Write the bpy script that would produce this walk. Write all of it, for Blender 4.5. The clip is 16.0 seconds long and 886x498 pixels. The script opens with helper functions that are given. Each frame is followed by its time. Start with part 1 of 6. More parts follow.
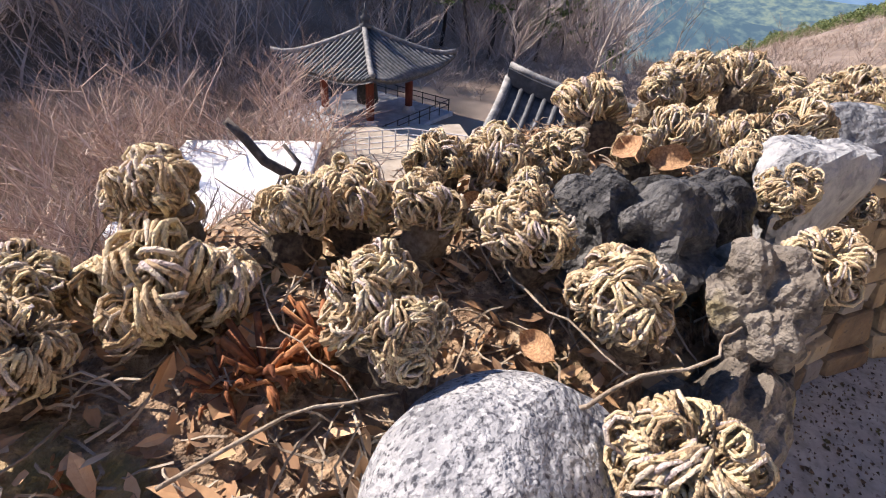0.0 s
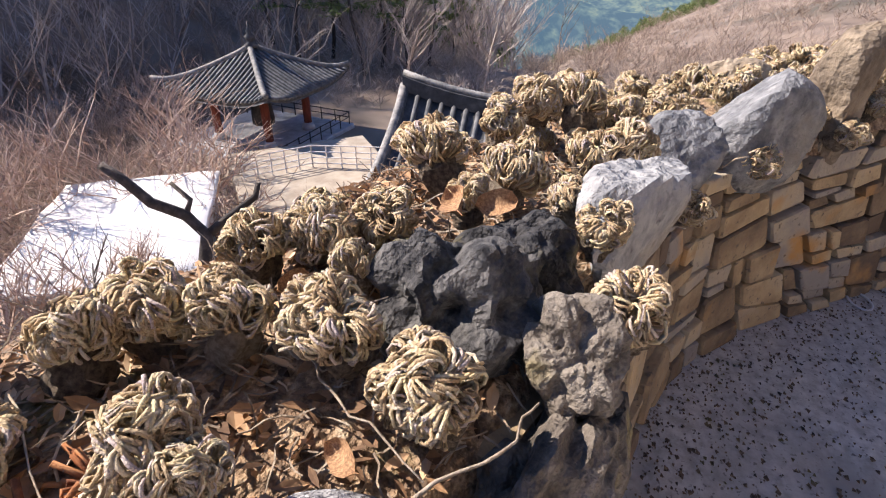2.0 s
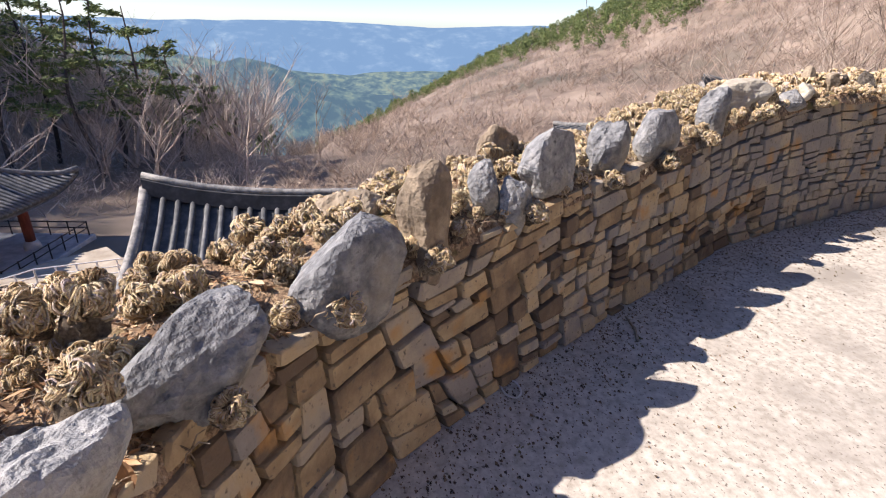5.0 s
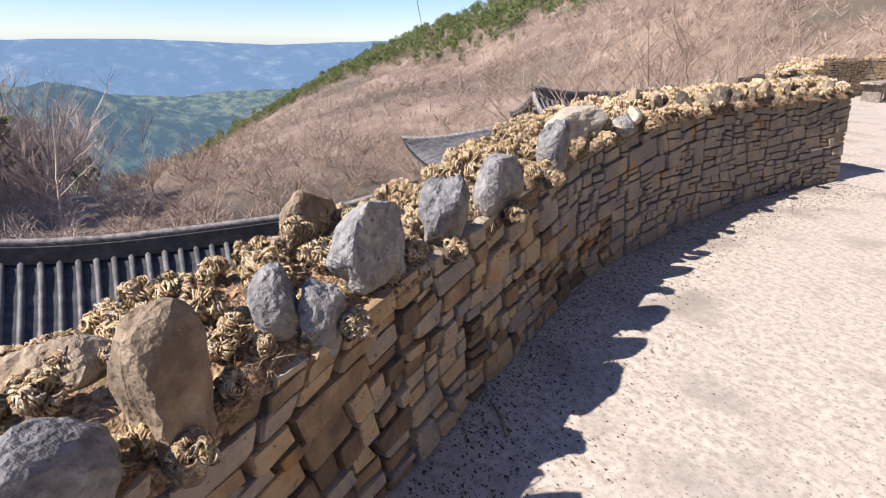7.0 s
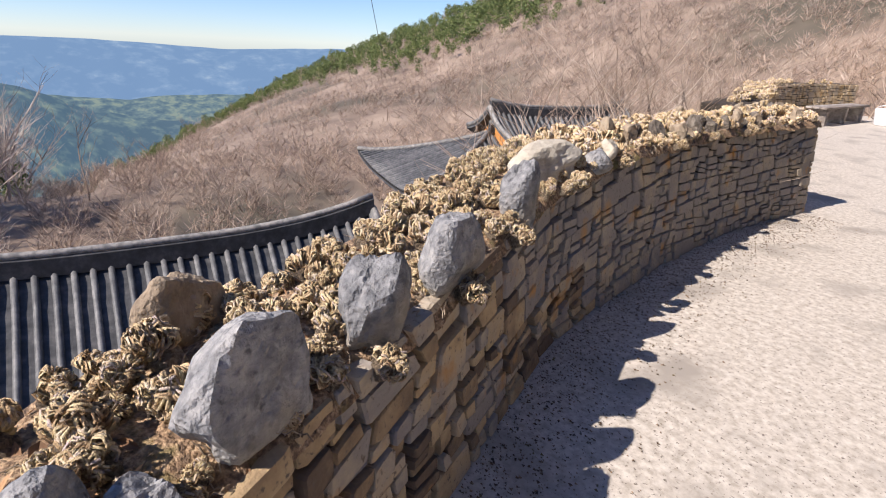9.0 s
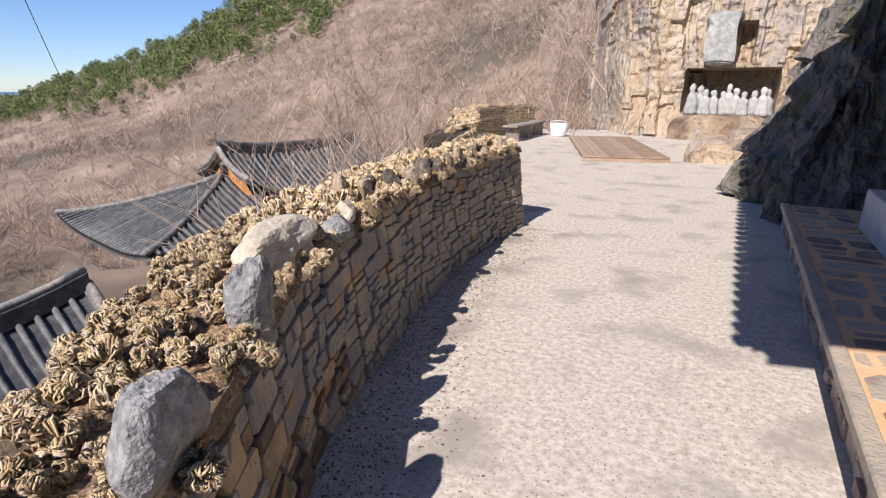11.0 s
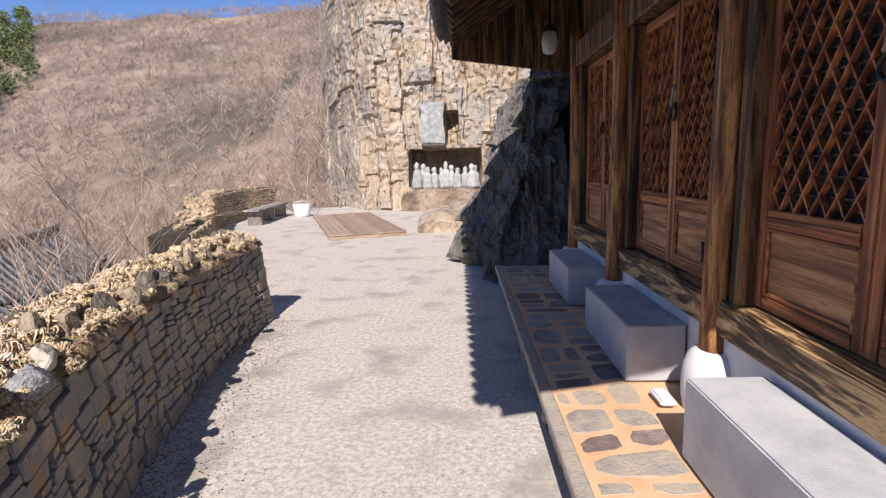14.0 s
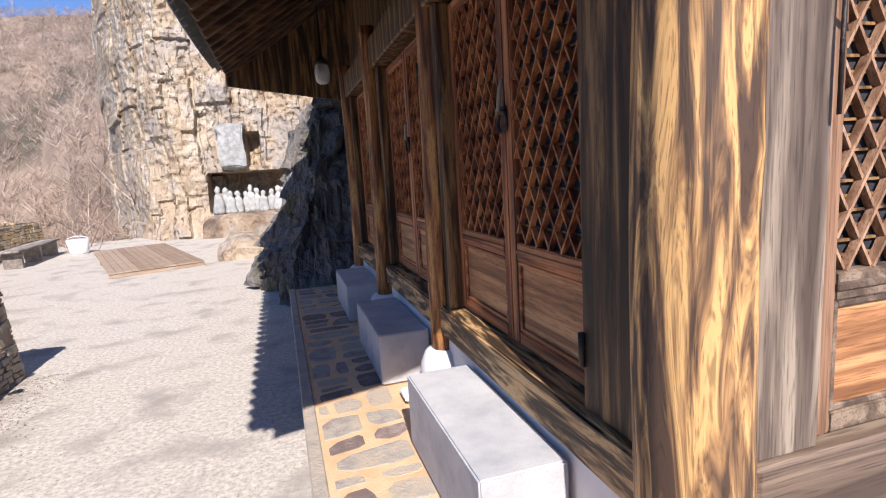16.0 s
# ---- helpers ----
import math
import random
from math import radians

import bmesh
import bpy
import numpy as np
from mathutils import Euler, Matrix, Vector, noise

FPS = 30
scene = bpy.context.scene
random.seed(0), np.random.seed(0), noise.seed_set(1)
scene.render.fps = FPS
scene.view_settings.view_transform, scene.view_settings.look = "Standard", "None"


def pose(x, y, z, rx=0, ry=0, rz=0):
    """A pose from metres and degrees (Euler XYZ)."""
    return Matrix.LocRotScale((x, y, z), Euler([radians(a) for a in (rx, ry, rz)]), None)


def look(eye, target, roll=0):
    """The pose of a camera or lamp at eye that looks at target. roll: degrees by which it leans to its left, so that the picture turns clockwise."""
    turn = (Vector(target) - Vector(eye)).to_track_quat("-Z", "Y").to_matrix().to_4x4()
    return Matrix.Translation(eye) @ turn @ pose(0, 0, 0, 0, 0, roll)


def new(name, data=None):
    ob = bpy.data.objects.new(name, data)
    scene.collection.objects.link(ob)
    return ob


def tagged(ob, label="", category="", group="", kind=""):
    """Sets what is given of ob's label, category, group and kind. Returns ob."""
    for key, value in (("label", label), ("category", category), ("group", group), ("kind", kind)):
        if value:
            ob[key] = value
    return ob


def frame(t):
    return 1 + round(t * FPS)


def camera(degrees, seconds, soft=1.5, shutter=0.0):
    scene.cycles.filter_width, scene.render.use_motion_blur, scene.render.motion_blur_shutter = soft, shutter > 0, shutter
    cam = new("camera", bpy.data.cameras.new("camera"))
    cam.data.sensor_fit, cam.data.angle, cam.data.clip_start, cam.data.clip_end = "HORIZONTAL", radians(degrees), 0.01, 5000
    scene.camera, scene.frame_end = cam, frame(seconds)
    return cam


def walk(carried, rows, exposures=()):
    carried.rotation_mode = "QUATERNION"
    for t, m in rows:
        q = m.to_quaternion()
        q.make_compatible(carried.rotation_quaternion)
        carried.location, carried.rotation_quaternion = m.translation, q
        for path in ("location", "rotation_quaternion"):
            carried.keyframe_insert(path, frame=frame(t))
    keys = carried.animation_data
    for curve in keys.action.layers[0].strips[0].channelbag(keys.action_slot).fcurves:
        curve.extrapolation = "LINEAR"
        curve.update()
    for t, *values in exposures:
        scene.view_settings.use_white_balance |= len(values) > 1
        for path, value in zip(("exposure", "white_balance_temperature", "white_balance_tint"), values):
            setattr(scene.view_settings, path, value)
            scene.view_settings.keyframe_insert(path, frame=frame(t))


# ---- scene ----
cam = camera(80.1, 16.0, soft=1.1)

PATH = [
    (0, (0.164, 1.003, 1.08), (-1.401, 0.414, -0.017), 3.6),
    (0.5, (0.145, 1.017, 1.109), (-1.437, 0.451, 0.025), 3.2),
    (1, (0.115, 1.038, 1.105), (-1.491, 0.548, 0.019), 2.2),
    (1.5, (0.095, 1.054, 1.109), (-1.528, 0.638, 0.017), 1.7),
    (2, (0.073, 1.092, 1.137), (-1.589, 0.779, 0.069), 0.9),
    (2.5, (0.043, 1.156, 1.172), (-1.662, 0.992, 0.14), 0.6),
    (3, (0.022, 1.214, 1.196), (-1.719, 1.221, 0.211), 1.2),
    (3.5, (0.005, 1.265, 1.216), (-1.758, 1.402, 0.28), 1.7),
    (4, (-0.003, 1.329, 1.245), (-1.778, 1.579, 0.358), 1.4),
    (4.5, (-0.056, 1.466, 1.284), (-1.837, 1.813, 0.443), 1.4),
    (5, (-0.147, 1.612, 1.297), (-1.925, 2.05, 0.493), 1.4),
    (5.2, (-0.178, 1.646, 1.299), (-1.953, 2.108, 0.501), 1.2),
    (7.3, (-0.76, 2.035, 1.364), (-2.354, 2.996, 0.633), 1.3),
    (7.5, (-0.834, 2.086, 1.351), (-2.424, 3.061, 0.63), 1.7),
    (8, (-0.92, 2.18, 1.358), (-2.505, 3.158, 0.627), 2.5),
    (8.2, (-0.986, 2.201, 1.354), (-2.56, 3.196, 0.626), 2.7),
    (10.3, (-1.221, 2.591, 1.482), (-2.513, 3.972, 0.832), 0.1),
    (10.5, (-1.275, 2.632, 1.486), (-2.466, 4.108, 0.85), -0.5),
    (11, (-1.332, 2.613, 1.524), (-2.245, 4.293, 0.938), 0.3),
    (11.5, (-1.327, 2.579, 1.6), (-2.005, 4.39, 1.092), -0.2),
    (12, (-1.315, 2.593, 1.634), (-1.826, 4.476, 1.195), -0.1),
    (12.5, (-1.294, 2.591, 1.663), (-1.642, 4.52, 1.265), -0.3),
    (13, (-1.278, 2.603, 1.678), (-1.507, 4.555, 1.31), -0.7),
    (13.5, (-1.256, 2.606, 1.692), (-1.423, 4.568, 1.343), -1.4),
    (14, (-1.236, 2.6, 1.701), (-1.301, 4.572, 1.372), -1.5),
    (14.5, (-1.193, 2.546, 1.69), (-1.047, 4.516, 1.383), -0.7),
    (15, (-1.027, 2.526, 1.731), (-0.616, 4.459, 1.423), -2.2),
    (15.5, (-0.843, 2.457, 1.767), (-0.229, 4.336, 1.462), -3.1),
    (16, (-0.779, 2.236, 1.782), (-0.204, 4.128, 1.485), -3.5),
]
walk(cam, [(t, look(e, a, r)) for t, e, a, r in PATH], exposures=[(0, 0.86, 6700, 18), (5, 0.77, 6700, 18), (8, 0.56, 6700, 18), (10.5, 0.42, 6600, 17), (12.5, 0.30, 6600, 17), (14.2, 0.38, 6450, 17), (15.4, 0.62, 6350, 17), (16, 0.58, 6350, 17)])

# ---- world, sun ----
SUN_TRAVEL = Vector((0.10, 1.13, -1.0)).normalized()
world = bpy.data.worlds.new("sky")
scene.world = world
world.use_nodes = True
wn = world.node_tree
wn.nodes.clear()
sky = wn.nodes.new("ShaderNodeTexSky")
sky.sky_type = "NISHITA"
sky.sun_disc = False
sky.sun_elevation = math.asin(-SUN_TRAVEL.z)
sky.sun_rotation = math.atan2(-SUN_TRAVEL.x, -SUN_TRAVEL.y)
sky.altitude = 1500
sky.dust_density = 0.0
sky.ozone_density = 5.0
bg = wn.nodes.new("ShaderNodeBackground")
bg.inputs[1].default_value = 0.098
wout = wn.nodes.new("ShaderNodeOutputWorld")
tone = wn.nodes.new("ShaderNodeMix")
tone.data_type, tone.blend_type = "RGBA", "MULTIPLY"
tone.inputs[0].default_value = 1.0
tone.inputs[7].default_value = (0.88, 0.97, 1.12, 1)
wn.links.new(sky.outputs[0], tone.inputs[6])
wn.links.new(tone.outputs[2], bg.inputs[0])
wn.links.new(bg.outputs[0], wout.inputs[0])
sun = new("sun", bpy.data.lights.new("sun", "SUN"))
sun.data.energy = 5.0
sun.data.angle = radians(0.53)
sun.data.color = (1.0, 0.94, 0.85)
sun.matrix_world = look((0, 0, 60), Vector((0, 0, 60)) + SUN_TRAVEL)


# ---- materials ----
def material(name, colours, scale=8.0, rough=0.85, bump=0.3, bump_scale=40.0, vary=0.12, stretch=(1, 1, 1),
             speck=None, metal=0.0, deep=0.02, coords="Object", island=False, patches=None, detail=6.0):
    """A surface with a coarse and a fine variation of colour, relief, and a difference from piece to piece."""
    m = bpy.data.materials.new(name)
    m.use_nodes = True
    nt = m.node_tree
    n = nt.nodes
    bsdf = n["Principled BSDF"]
    bsdf.inputs["Roughness"].default_value = rough
    bsdf.inputs["Metallic"].default_value = metal
    tc = n.new("ShaderNodeTexCoord")
    mp = n.new("ShaderNodeMapping")
    mp.inputs["Scale"].default_value = stretch
    if coords == "World":
        geo = n.new("ShaderNodeNewGeometry")
        nt.links.new(geo.outputs["Position"], mp.inputs[0])
    else:
        nt.links.new(tc.outputs[coords], mp.inputs[0])
    if island:
        rnd = n.new("ShaderNodeNewGeometry").outputs["Random Per Island"]
    else:
        rnd = n.new("ShaderNodeObjectInfo").outputs["Random"]
    no = n.new("ShaderNodeTexNoise")
    no.inputs["Scale"].default_value = scale
    no.inputs["Detail"].default_value = detail
    no.inputs["Roughness"].default_value = 0.62
    nt.links.new(mp.outputs[0], no.inputs["Vector"])
    # shift of the ramp from piece to piece
    sh = n.new("ShaderNodeMath")
    sh.operation = "MULTIPLY_ADD"
    sh.inputs[1].default_value = vary * 2
    nt.links.new(rnd, sh.inputs[0])
    sub = n.new("ShaderNodeMath")
    sub.operation = "SUBTRACT"
    sub.inputs[1].default_value = vary
    nt.links.new(no.outputs[0], sub.inputs[0])
    nt.links.new(sub.outputs[0], sh.inputs[2])
    ramp = n.new("ShaderNodeValToRGB")
    els = ramp.color_ramp.elements
    while len(els) < len(colours):
        els.new(0.5)
    for el, (p, c) in zip(els, colours):
        el.position = p
        el.color = (*c, 1)
    nt.links.new(sh.outputs[0], ramp.inputs[0])
    col = ramp.outputs[0]
    fine = n.new("ShaderNodeTexNoise")
    fine.inputs["Scale"].default_value = bump_scale
    fine.inputs["Detail"].default_value = 5
    nt.links.new(mp.outputs[0], fine.inputs["Vector"])
    for extra in (speck, patches):
        if not extra:
            continue
        c2, sc, lo, hi = extra
        v = n.new("ShaderNodeTexNoise")
        v.inputs["Scale"].default_value = sc
        v.inputs["Detail"].default_value = 4
        nt.links.new(mp.outputs[0], v.inputs["Vector"])
        mr = n.new("ShaderNodeMapRange")
        mr.inputs[1].default_value = lo
        mr.inputs[2].default_value = hi
        nt.links.new(v.outputs[0], mr.inputs[0])
        mx = n.new("ShaderNodeMix")
        mx.data_type = "RGBA"
        mx.inputs[7].default_value = (*c2, 1)
        nt.links.new(mr.outputs[0], mx.inputs[0])
        nt.links.new(col, mx.inputs[6])
        col = mx.outputs[2]
    nt.links.new(col, bsdf.inputs["Base Color"])
    if bump:
        bp = n.new("ShaderNodeBump")
        bp.inputs["Strength"].default_value = bump
        bp.inputs["Distance"].default_value = deep
        nt.links.new(fine.outputs[0], bp.inputs["Height"])
        nt.links.new(bp.outputs[0], bsdf.inputs["Normal"])
    return m


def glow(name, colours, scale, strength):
    """A far backdrop that glows, with the haze painted into its emission colour."""
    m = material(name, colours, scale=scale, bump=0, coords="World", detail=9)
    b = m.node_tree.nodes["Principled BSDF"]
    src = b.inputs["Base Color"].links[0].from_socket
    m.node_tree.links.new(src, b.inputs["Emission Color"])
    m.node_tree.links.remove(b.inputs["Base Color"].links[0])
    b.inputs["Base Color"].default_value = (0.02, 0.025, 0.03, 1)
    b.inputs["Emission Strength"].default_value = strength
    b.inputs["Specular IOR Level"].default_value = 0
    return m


CONCRETE = material("worn_concrete", [(0.3, (0.40, 0.36, 0.305)), (0.46, (0.55, 0.505, 0.44)), (0.6, (0.65, 0.605, 0.535))], scale=26, coords="World",
                    bump=0.10, bump_scale=150, speck=((0.19, 0.165, 0.14), 66, 0.60, 0.68), patches=((0.34, 0.31, 0.27), 1.9, 0.52, 0.70), rough=0.9, deep=0.004)
SANDSTONE = material("split_sandstone", [(0.22, (0.15, 0.105, 0.07)), (0.40, (0.33, 0.235, 0.135)), (0.54, (0.50, 0.375, 0.215)), (0.68, (0.45, 0.375, 0.27)), (0.82, (0.30, 0.27, 0.24))], scale=4, vary=0.34,
                     bump=0.5, bump_scale=34, coords="World", patches=((0.50, 0.27, 0.09), 6, 0.60, 0.74), speck=((0.15, 0.12, 0.09), 55, 0.60, 0.72))
MORTAR = material("earth_core", [(0.35, (0.030, 0.023, 0.017)), (0.6, (0.075, 0.057, 0.040))], scale=12, coords="World", bump=0.6)
SOIL = material("dark_litter_soil", [(0.3, (0.077, 0.053, 0.036)), (0.46, (0.238, 0.154, 0.092)), (0.58, (0.434, 0.294, 0.175)), (0.72, (0.588, 0.462, 0.308))], scale=60, coords="World",
                bump=0.9, bump_scale=90, patches=((0.20, 0.17, 0.06), 9, 0.55, 0.7))
GREYROCK = material("grey_fieldstone", [(0.3, (0.14, 0.145, 0.15)), (0.5, (0.265, 0.268, 0.268)), (0.66, (0.40, 0.395, 0.38))], scale=22, bump=0.9, bump_scale=55, vary=0.1,
                    speck=((0.12, 0.12, 0.125), 38, 0.58, 0.72), patches=((0.42, 0.36, 0.26), 3.5, 0.56, 0.75))
GRANITE = material("speckled_granite", [(0.3, (0.17, 0.172, 0.18)), (0.5, (0.31, 0.31, 0.312)), (0.66, (0.44, 0.435, 0.425))], scale=30, bump=0.7, bump_scale=120, vary=0.05,
                   speck=((0.08, 0.08, 0.09), 210, 0.54, 0.64), patches=((0.58, 0.575, 0.56), 140, 0.57, 0.68))
DARKROCK = material("dark_porous_rock", [(0.32, (0.016, 0.016, 0.017)), (0.5, (0.055, 0.053, 0.052)), (0.66, (0.15, 0.143, 0.132))], scale=30, bump=1.0, bump_scale=90, vary=0.08,
                    patches=((0.22, 0.18, 0.06), 9, 0.60, 0.72))
PITROCK = material("grey_brown_pitted_rock", [(0.32, (0.05, 0.042, 0.033)), (0.5, (0.15, 0.125, 0.098)), (0.66, (0.27, 0.235, 0.19))], scale=26, bump=1.0, bump_scale=80, vary=0.08, patches=((0.26, 0.21, 0.08), 12, 0.60, 0.72))
TANROCK = material("tan_lump_rock", [(0.3, (0.17, 0.13, 0.09)), (0.5, (0.33, 0.26, 0.18)), (0.68, (0.45, 0.38, 0.28))], scale=9, bump=0.8, bump_scale=45, vary=0.1)
PALEROCK = material("pale_flat_rock", [(0.3, (0.36, 0.31, 0.24)), (0.5, (0.52, 0.47, 0.37)), (0.68, (0.60, 0.56, 0.47))], scale=7, bump=0.5, bump_scale=35, vary=0.1)
MOSS = material("dry_spikemoss", [(0.05, (0.24, 0.155, 0.085)), (0.26, (0.56, 0.40, 0.23)), (0.44, (0.66, 0.50, 0.30)), (0.6, (0.76, 0.62, 0.36)), (0.75, (0.76, 0.63, 0.46)), (0.92, (0.60, 0.49, 0.45))], scale=3, vary=0.40,
                bump=0.6, bump_scale=45, island=True, rough=0.95)
STEMFUZZ = material("brown_root_fuzz", [(0.3, (0.104, 0.075, 0.052)), (0.5, (0.312, 0.234, 0.156)), (0.7, (0.520, 0.429, 0.312))], scale=14, bump=1.0, bump_scale=160)
LEAF = material("dead_leaf", [(0.2, (0.102, 0.058, 0.032)), (0.45, (0.290, 0.160, 0.080)), (0.62, (0.493, 0.290, 0.145)), (0.85, (0.667, 0.493, 0.319))], scale=9, vary=0.3, island=True, bump=0.2)
TWIG = material("dry_twig", [(0.3, (0.16, 0.12, 0.085)), (0.5, (0.32, 0.25, 0.175)), (0.7, (0.45, 0.38, 0.29))], scale=30, vary=0.15, island=True, bump=0.4, bump_scale=120)
BARK = material("grey_bark", [(0.3, (0.10, 0.08, 0.065)), (0.5, (0.21, 0.175, 0.145)), (0.7, (0.33, 0.29, 0.25))], scale=6, vary=0.2, island=True, bump=0)
PALETWIG = material("pale_bare_twig", [(0.3, (0.24, 0.175, 0.13)), (0.5, (0.40, 0.30, 0.23)), (0.7, (0.52, 0.43, 0.35))], scale=3, vary=0.25, island=True, bump=0)
BARKDARK = material("dark_bark", [(0.3, (0.03, 0.024, 0.02)), (0.5, (0.07, 0.055, 0.045)), (0.7, (0.15, 0.12, 0.10))], scale=9, bump=0.6, bump_scale=40)
BRUSH = material("dry_brush", [(0.2, (0.165, 0.117, 0.092)), (0.45, (0.310, 0.232, 0.180)), (0.6, (0.450, 0.345, 0.270)), (0.8, (0.540, 0.450, 0.370))], scale=0.05, vary=0.25, island=True, bump=0, coords="World")
DARKWOODS = material("bare_woods", [(0.2, (0.22, 0.18, 0.16)), (0.5, (0.44, 0.37, 0.32)), (0.8, (0.64, 0.55, 0.48))], scale=0.05, vary=0.25, island=True, bump=0, coords="World")
PINE = material("pine_foliage", [(0.25, (0.072, 0.104, 0.035)), (0.5, (0.136, 0.184, 0.056)), (0.75, (0.224, 0.256, 0.088))], scale=0.4, vary=0.25, island=True, bump=0, coords="World")
HILL = material("leaf_litter_hill", [(0.3, (0.100, 0.076, 0.058)), (0.5, (0.215, 0.160, 0.120)), (0.68, (0.345, 0.268, 0.205))], scale=0.12, coords="World", bump=0.8, bump_scale=0.9, detail=10,
                patches=((0.10, 0.085, 0.06), 0.035, 0.5, 0.66))
CAPTILE = material("pale_cap_tile", [(0.3, (0.065, 0.07, 0.075)), (0.5, (0.12, 0.125, 0.13)), (0.7, (0.21, 0.21, 0.21))], scale=4, vary=0.1, bump=0.3, bump_scale=25, rough=0.6)
TILE = material("dark_roof_tile", [(0.3, (0.028, 0.03, 0.033)), (0.5, (0.055, 0.058, 0.062)), (0.7, (0.11, 0.11, 0.11))], scale=4, vary=0.1, island=True, bump=0.3, bump_scale=25, rough=0.6)
RIDGE = material("ridge_plaster_tile", [(0.3, (0.10, 0.10, 0.10)), (0.5, (0.18, 0.178, 0.17)), (0.7, (0.38, 0.36, 0.33))], scale=5, bump=0.3, rough=0.7)
PLASTER = material("white_plaster", [(0.3, (0.62, 0.62, 0.61)), (0.55, (0.76, 0.755, 0.74)), (0.7, (0.82, 0.81, 0.79))], scale=3, bump=0.12, bump_scale=50, rough=0.8)
SHEET = material("white_sheet_roof", [(0.3, (0.66, 0.65, 0.63)), (0.6, (0.80, 0.79, 0.77))], scale=0.9, bump=0.2, bump_scale=4, rough=0.7)
BLOCK = material("sawn_granite_block", [(0.35, (0.40, 0.41, 0.425)), (0.5, (0.49, 0.495, 0.505)), (0.66, (0.57, 0.57, 0.57))], scale=5, bump=0.15, bump_scale=160, vary=0.05, rough=0.75,
                 speck=((0.38, 0.39, 0.41), 190, 0.55, 0.70))
REDWOOD = material("red_painted_wood", [(0.3, (0.15, 0.035, 0.02)), (0.6, (0.26, 0.07, 0.04))], scale=8, stretch=(1, 1, 0.2), bump=0.2)
BRONZE = material("dark_bronze", [(0.3, (0.03, 0.028, 0.025)), (0.6, (0.08, 0.07, 0.06))], scale=9, bump=0.1, rough=0.5, metal=0.7)
ORANGEWOOD = material("orange_gable_board", [(0.3, (0.45, 0.19, 0.05)), (0.6, (0.66, 0.31, 0.09))], scale=5, bump=0.2, stretch=(1, 1, 0.3))
PAVE = material("grey_paving", [(0.3, (0.36, 0.37, 0.385)), (0.6, (0.58, 0.59, 0.60))], scale=2, bump=0.3, coords="World")
DIRT = material("pale_dirt", [(0.3, (0.30, 0.25, 0.19)), (0.5, (0.42, 0.36, 0.28)), (0.7, (0.52, 0.46, 0.37))], scale=1.2, bump=0.5, bump_scale=9, coords="World")
IRON = material("black_iron", [(0.3, (0.02, 0.018, 0.016)), (0.6, (0.06, 0.05, 0.045))], scale=30, bump=0.4, rough=0.55, metal=0.6)
WHITEMETAL = material("pale_painted_rail", [(0.3, (0.55, 0.56, 0.57)), (0.6, (0.7, 0.7, 0.7))], scale=9, bump=0.1, rough=0.5)
STATUE = material("white_statue_stone", [(0.3, (0.27, 0.28, 0.275)), (0.6, (0.49, 0.495, 0.48))], scale=6, bump=0.2, rough=0.8)
CLIFF = material("ochre_cliff_rock", [(0.26, (0.13, 0.09, 0.065)), (0.42, (0.30, 0.22, 0.15)), (0.56, (0.44, 0.345, 0.24)), (0.72, (0.52, 0.45, 0.36))], scale=1.3, coords="World",
                 bump=1.0, bump_scale=5, deep=0.25, stretch=(1, 1, 0.6), patches=((0.36, 0.32, 0.28), 1.1, 0.50, 0.66), speck=((0.13, 0.10, 0.075), 9, 0.60, 0.72), detail=10)
# shaded counterpart of CLIFF: the outcrop's shade is put into these dark tones
SHADEROCK = material("shaded_cliff_rock", [(0.3, (0.045, 0.043, 0.042)), (0.5, (0.13, 0.122, 0.115)), (0.7, (0.24, 0.22, 0.20))], scale=1.6, coords="World", bump=1.0, bump_scale=7, deep=0.3, detail=10,
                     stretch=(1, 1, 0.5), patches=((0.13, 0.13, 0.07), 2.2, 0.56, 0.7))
DECKWOOD = material("weathered_deck_wood", [(0.3, (0.22, 0.15, 0.10)), (0.5, (0.34, 0.25, 0.18)), (0.7, (0.44, 0.35, 0.27))], scale=6, stretch=(0.25, 4, 1), bump=0.4, bump_scale=30, vary=0.1)
GREYWOOD = material("grey_weathered_wood", [(0.3, (0.17, 0.145, 0.125)), (0.5, (0.30, 0.265, 0.235)), (0.7, (0.42, 0.39, 0.35))], scale=8, stretch=(1, 0.2, 1), bump=0.5)
PLASTIC = material("white_plastic", [(0.3, (0.74, 0.75, 0.78)), (0.6, (0.82, 0.83, 0.85))], scale=4, bump=0.1, rough=0.4)
TERRACOTTA = material("orange_mortar", [(0.3, (0.58, 0.34, 0.18)), (0.5, (0.68, 0.42, 0.23)), (0.7, (0.74, 0.50, 0.30))], scale=6, bump=0.3, bump_scale=70, coords="World")
FLAG = material("flagstone", [(0.25, (0.19, 0.14, 0.12)), (0.42, (0.31, 0.235, 0.205)), (0.56, (0.37, 0.34, 0.29)), (0.72, (0.47, 0.39, 0.30))], scale=9, vary=0.26, bump=0.5, bump_scale=50)
# bluish emission colours stand in for haze on the far hills
FARHILL = glow("green_ridge_painted_haze", [(0.38, (0.060, 0.115, 0.16)), (0.5, (0.115, 0.185, 0.20)), (0.60, (0.20, 0.265, 0.225))], 0.03, 0.9)
FARPLAIN = glow("blue_range_painted_haze", [(0.38, (0.13, 0.24, 0.40)), (0.5, (0.17, 0.285, 0.44)), (0.58, (0.26, 0.37, 0.49))], 0.006, 0.9)


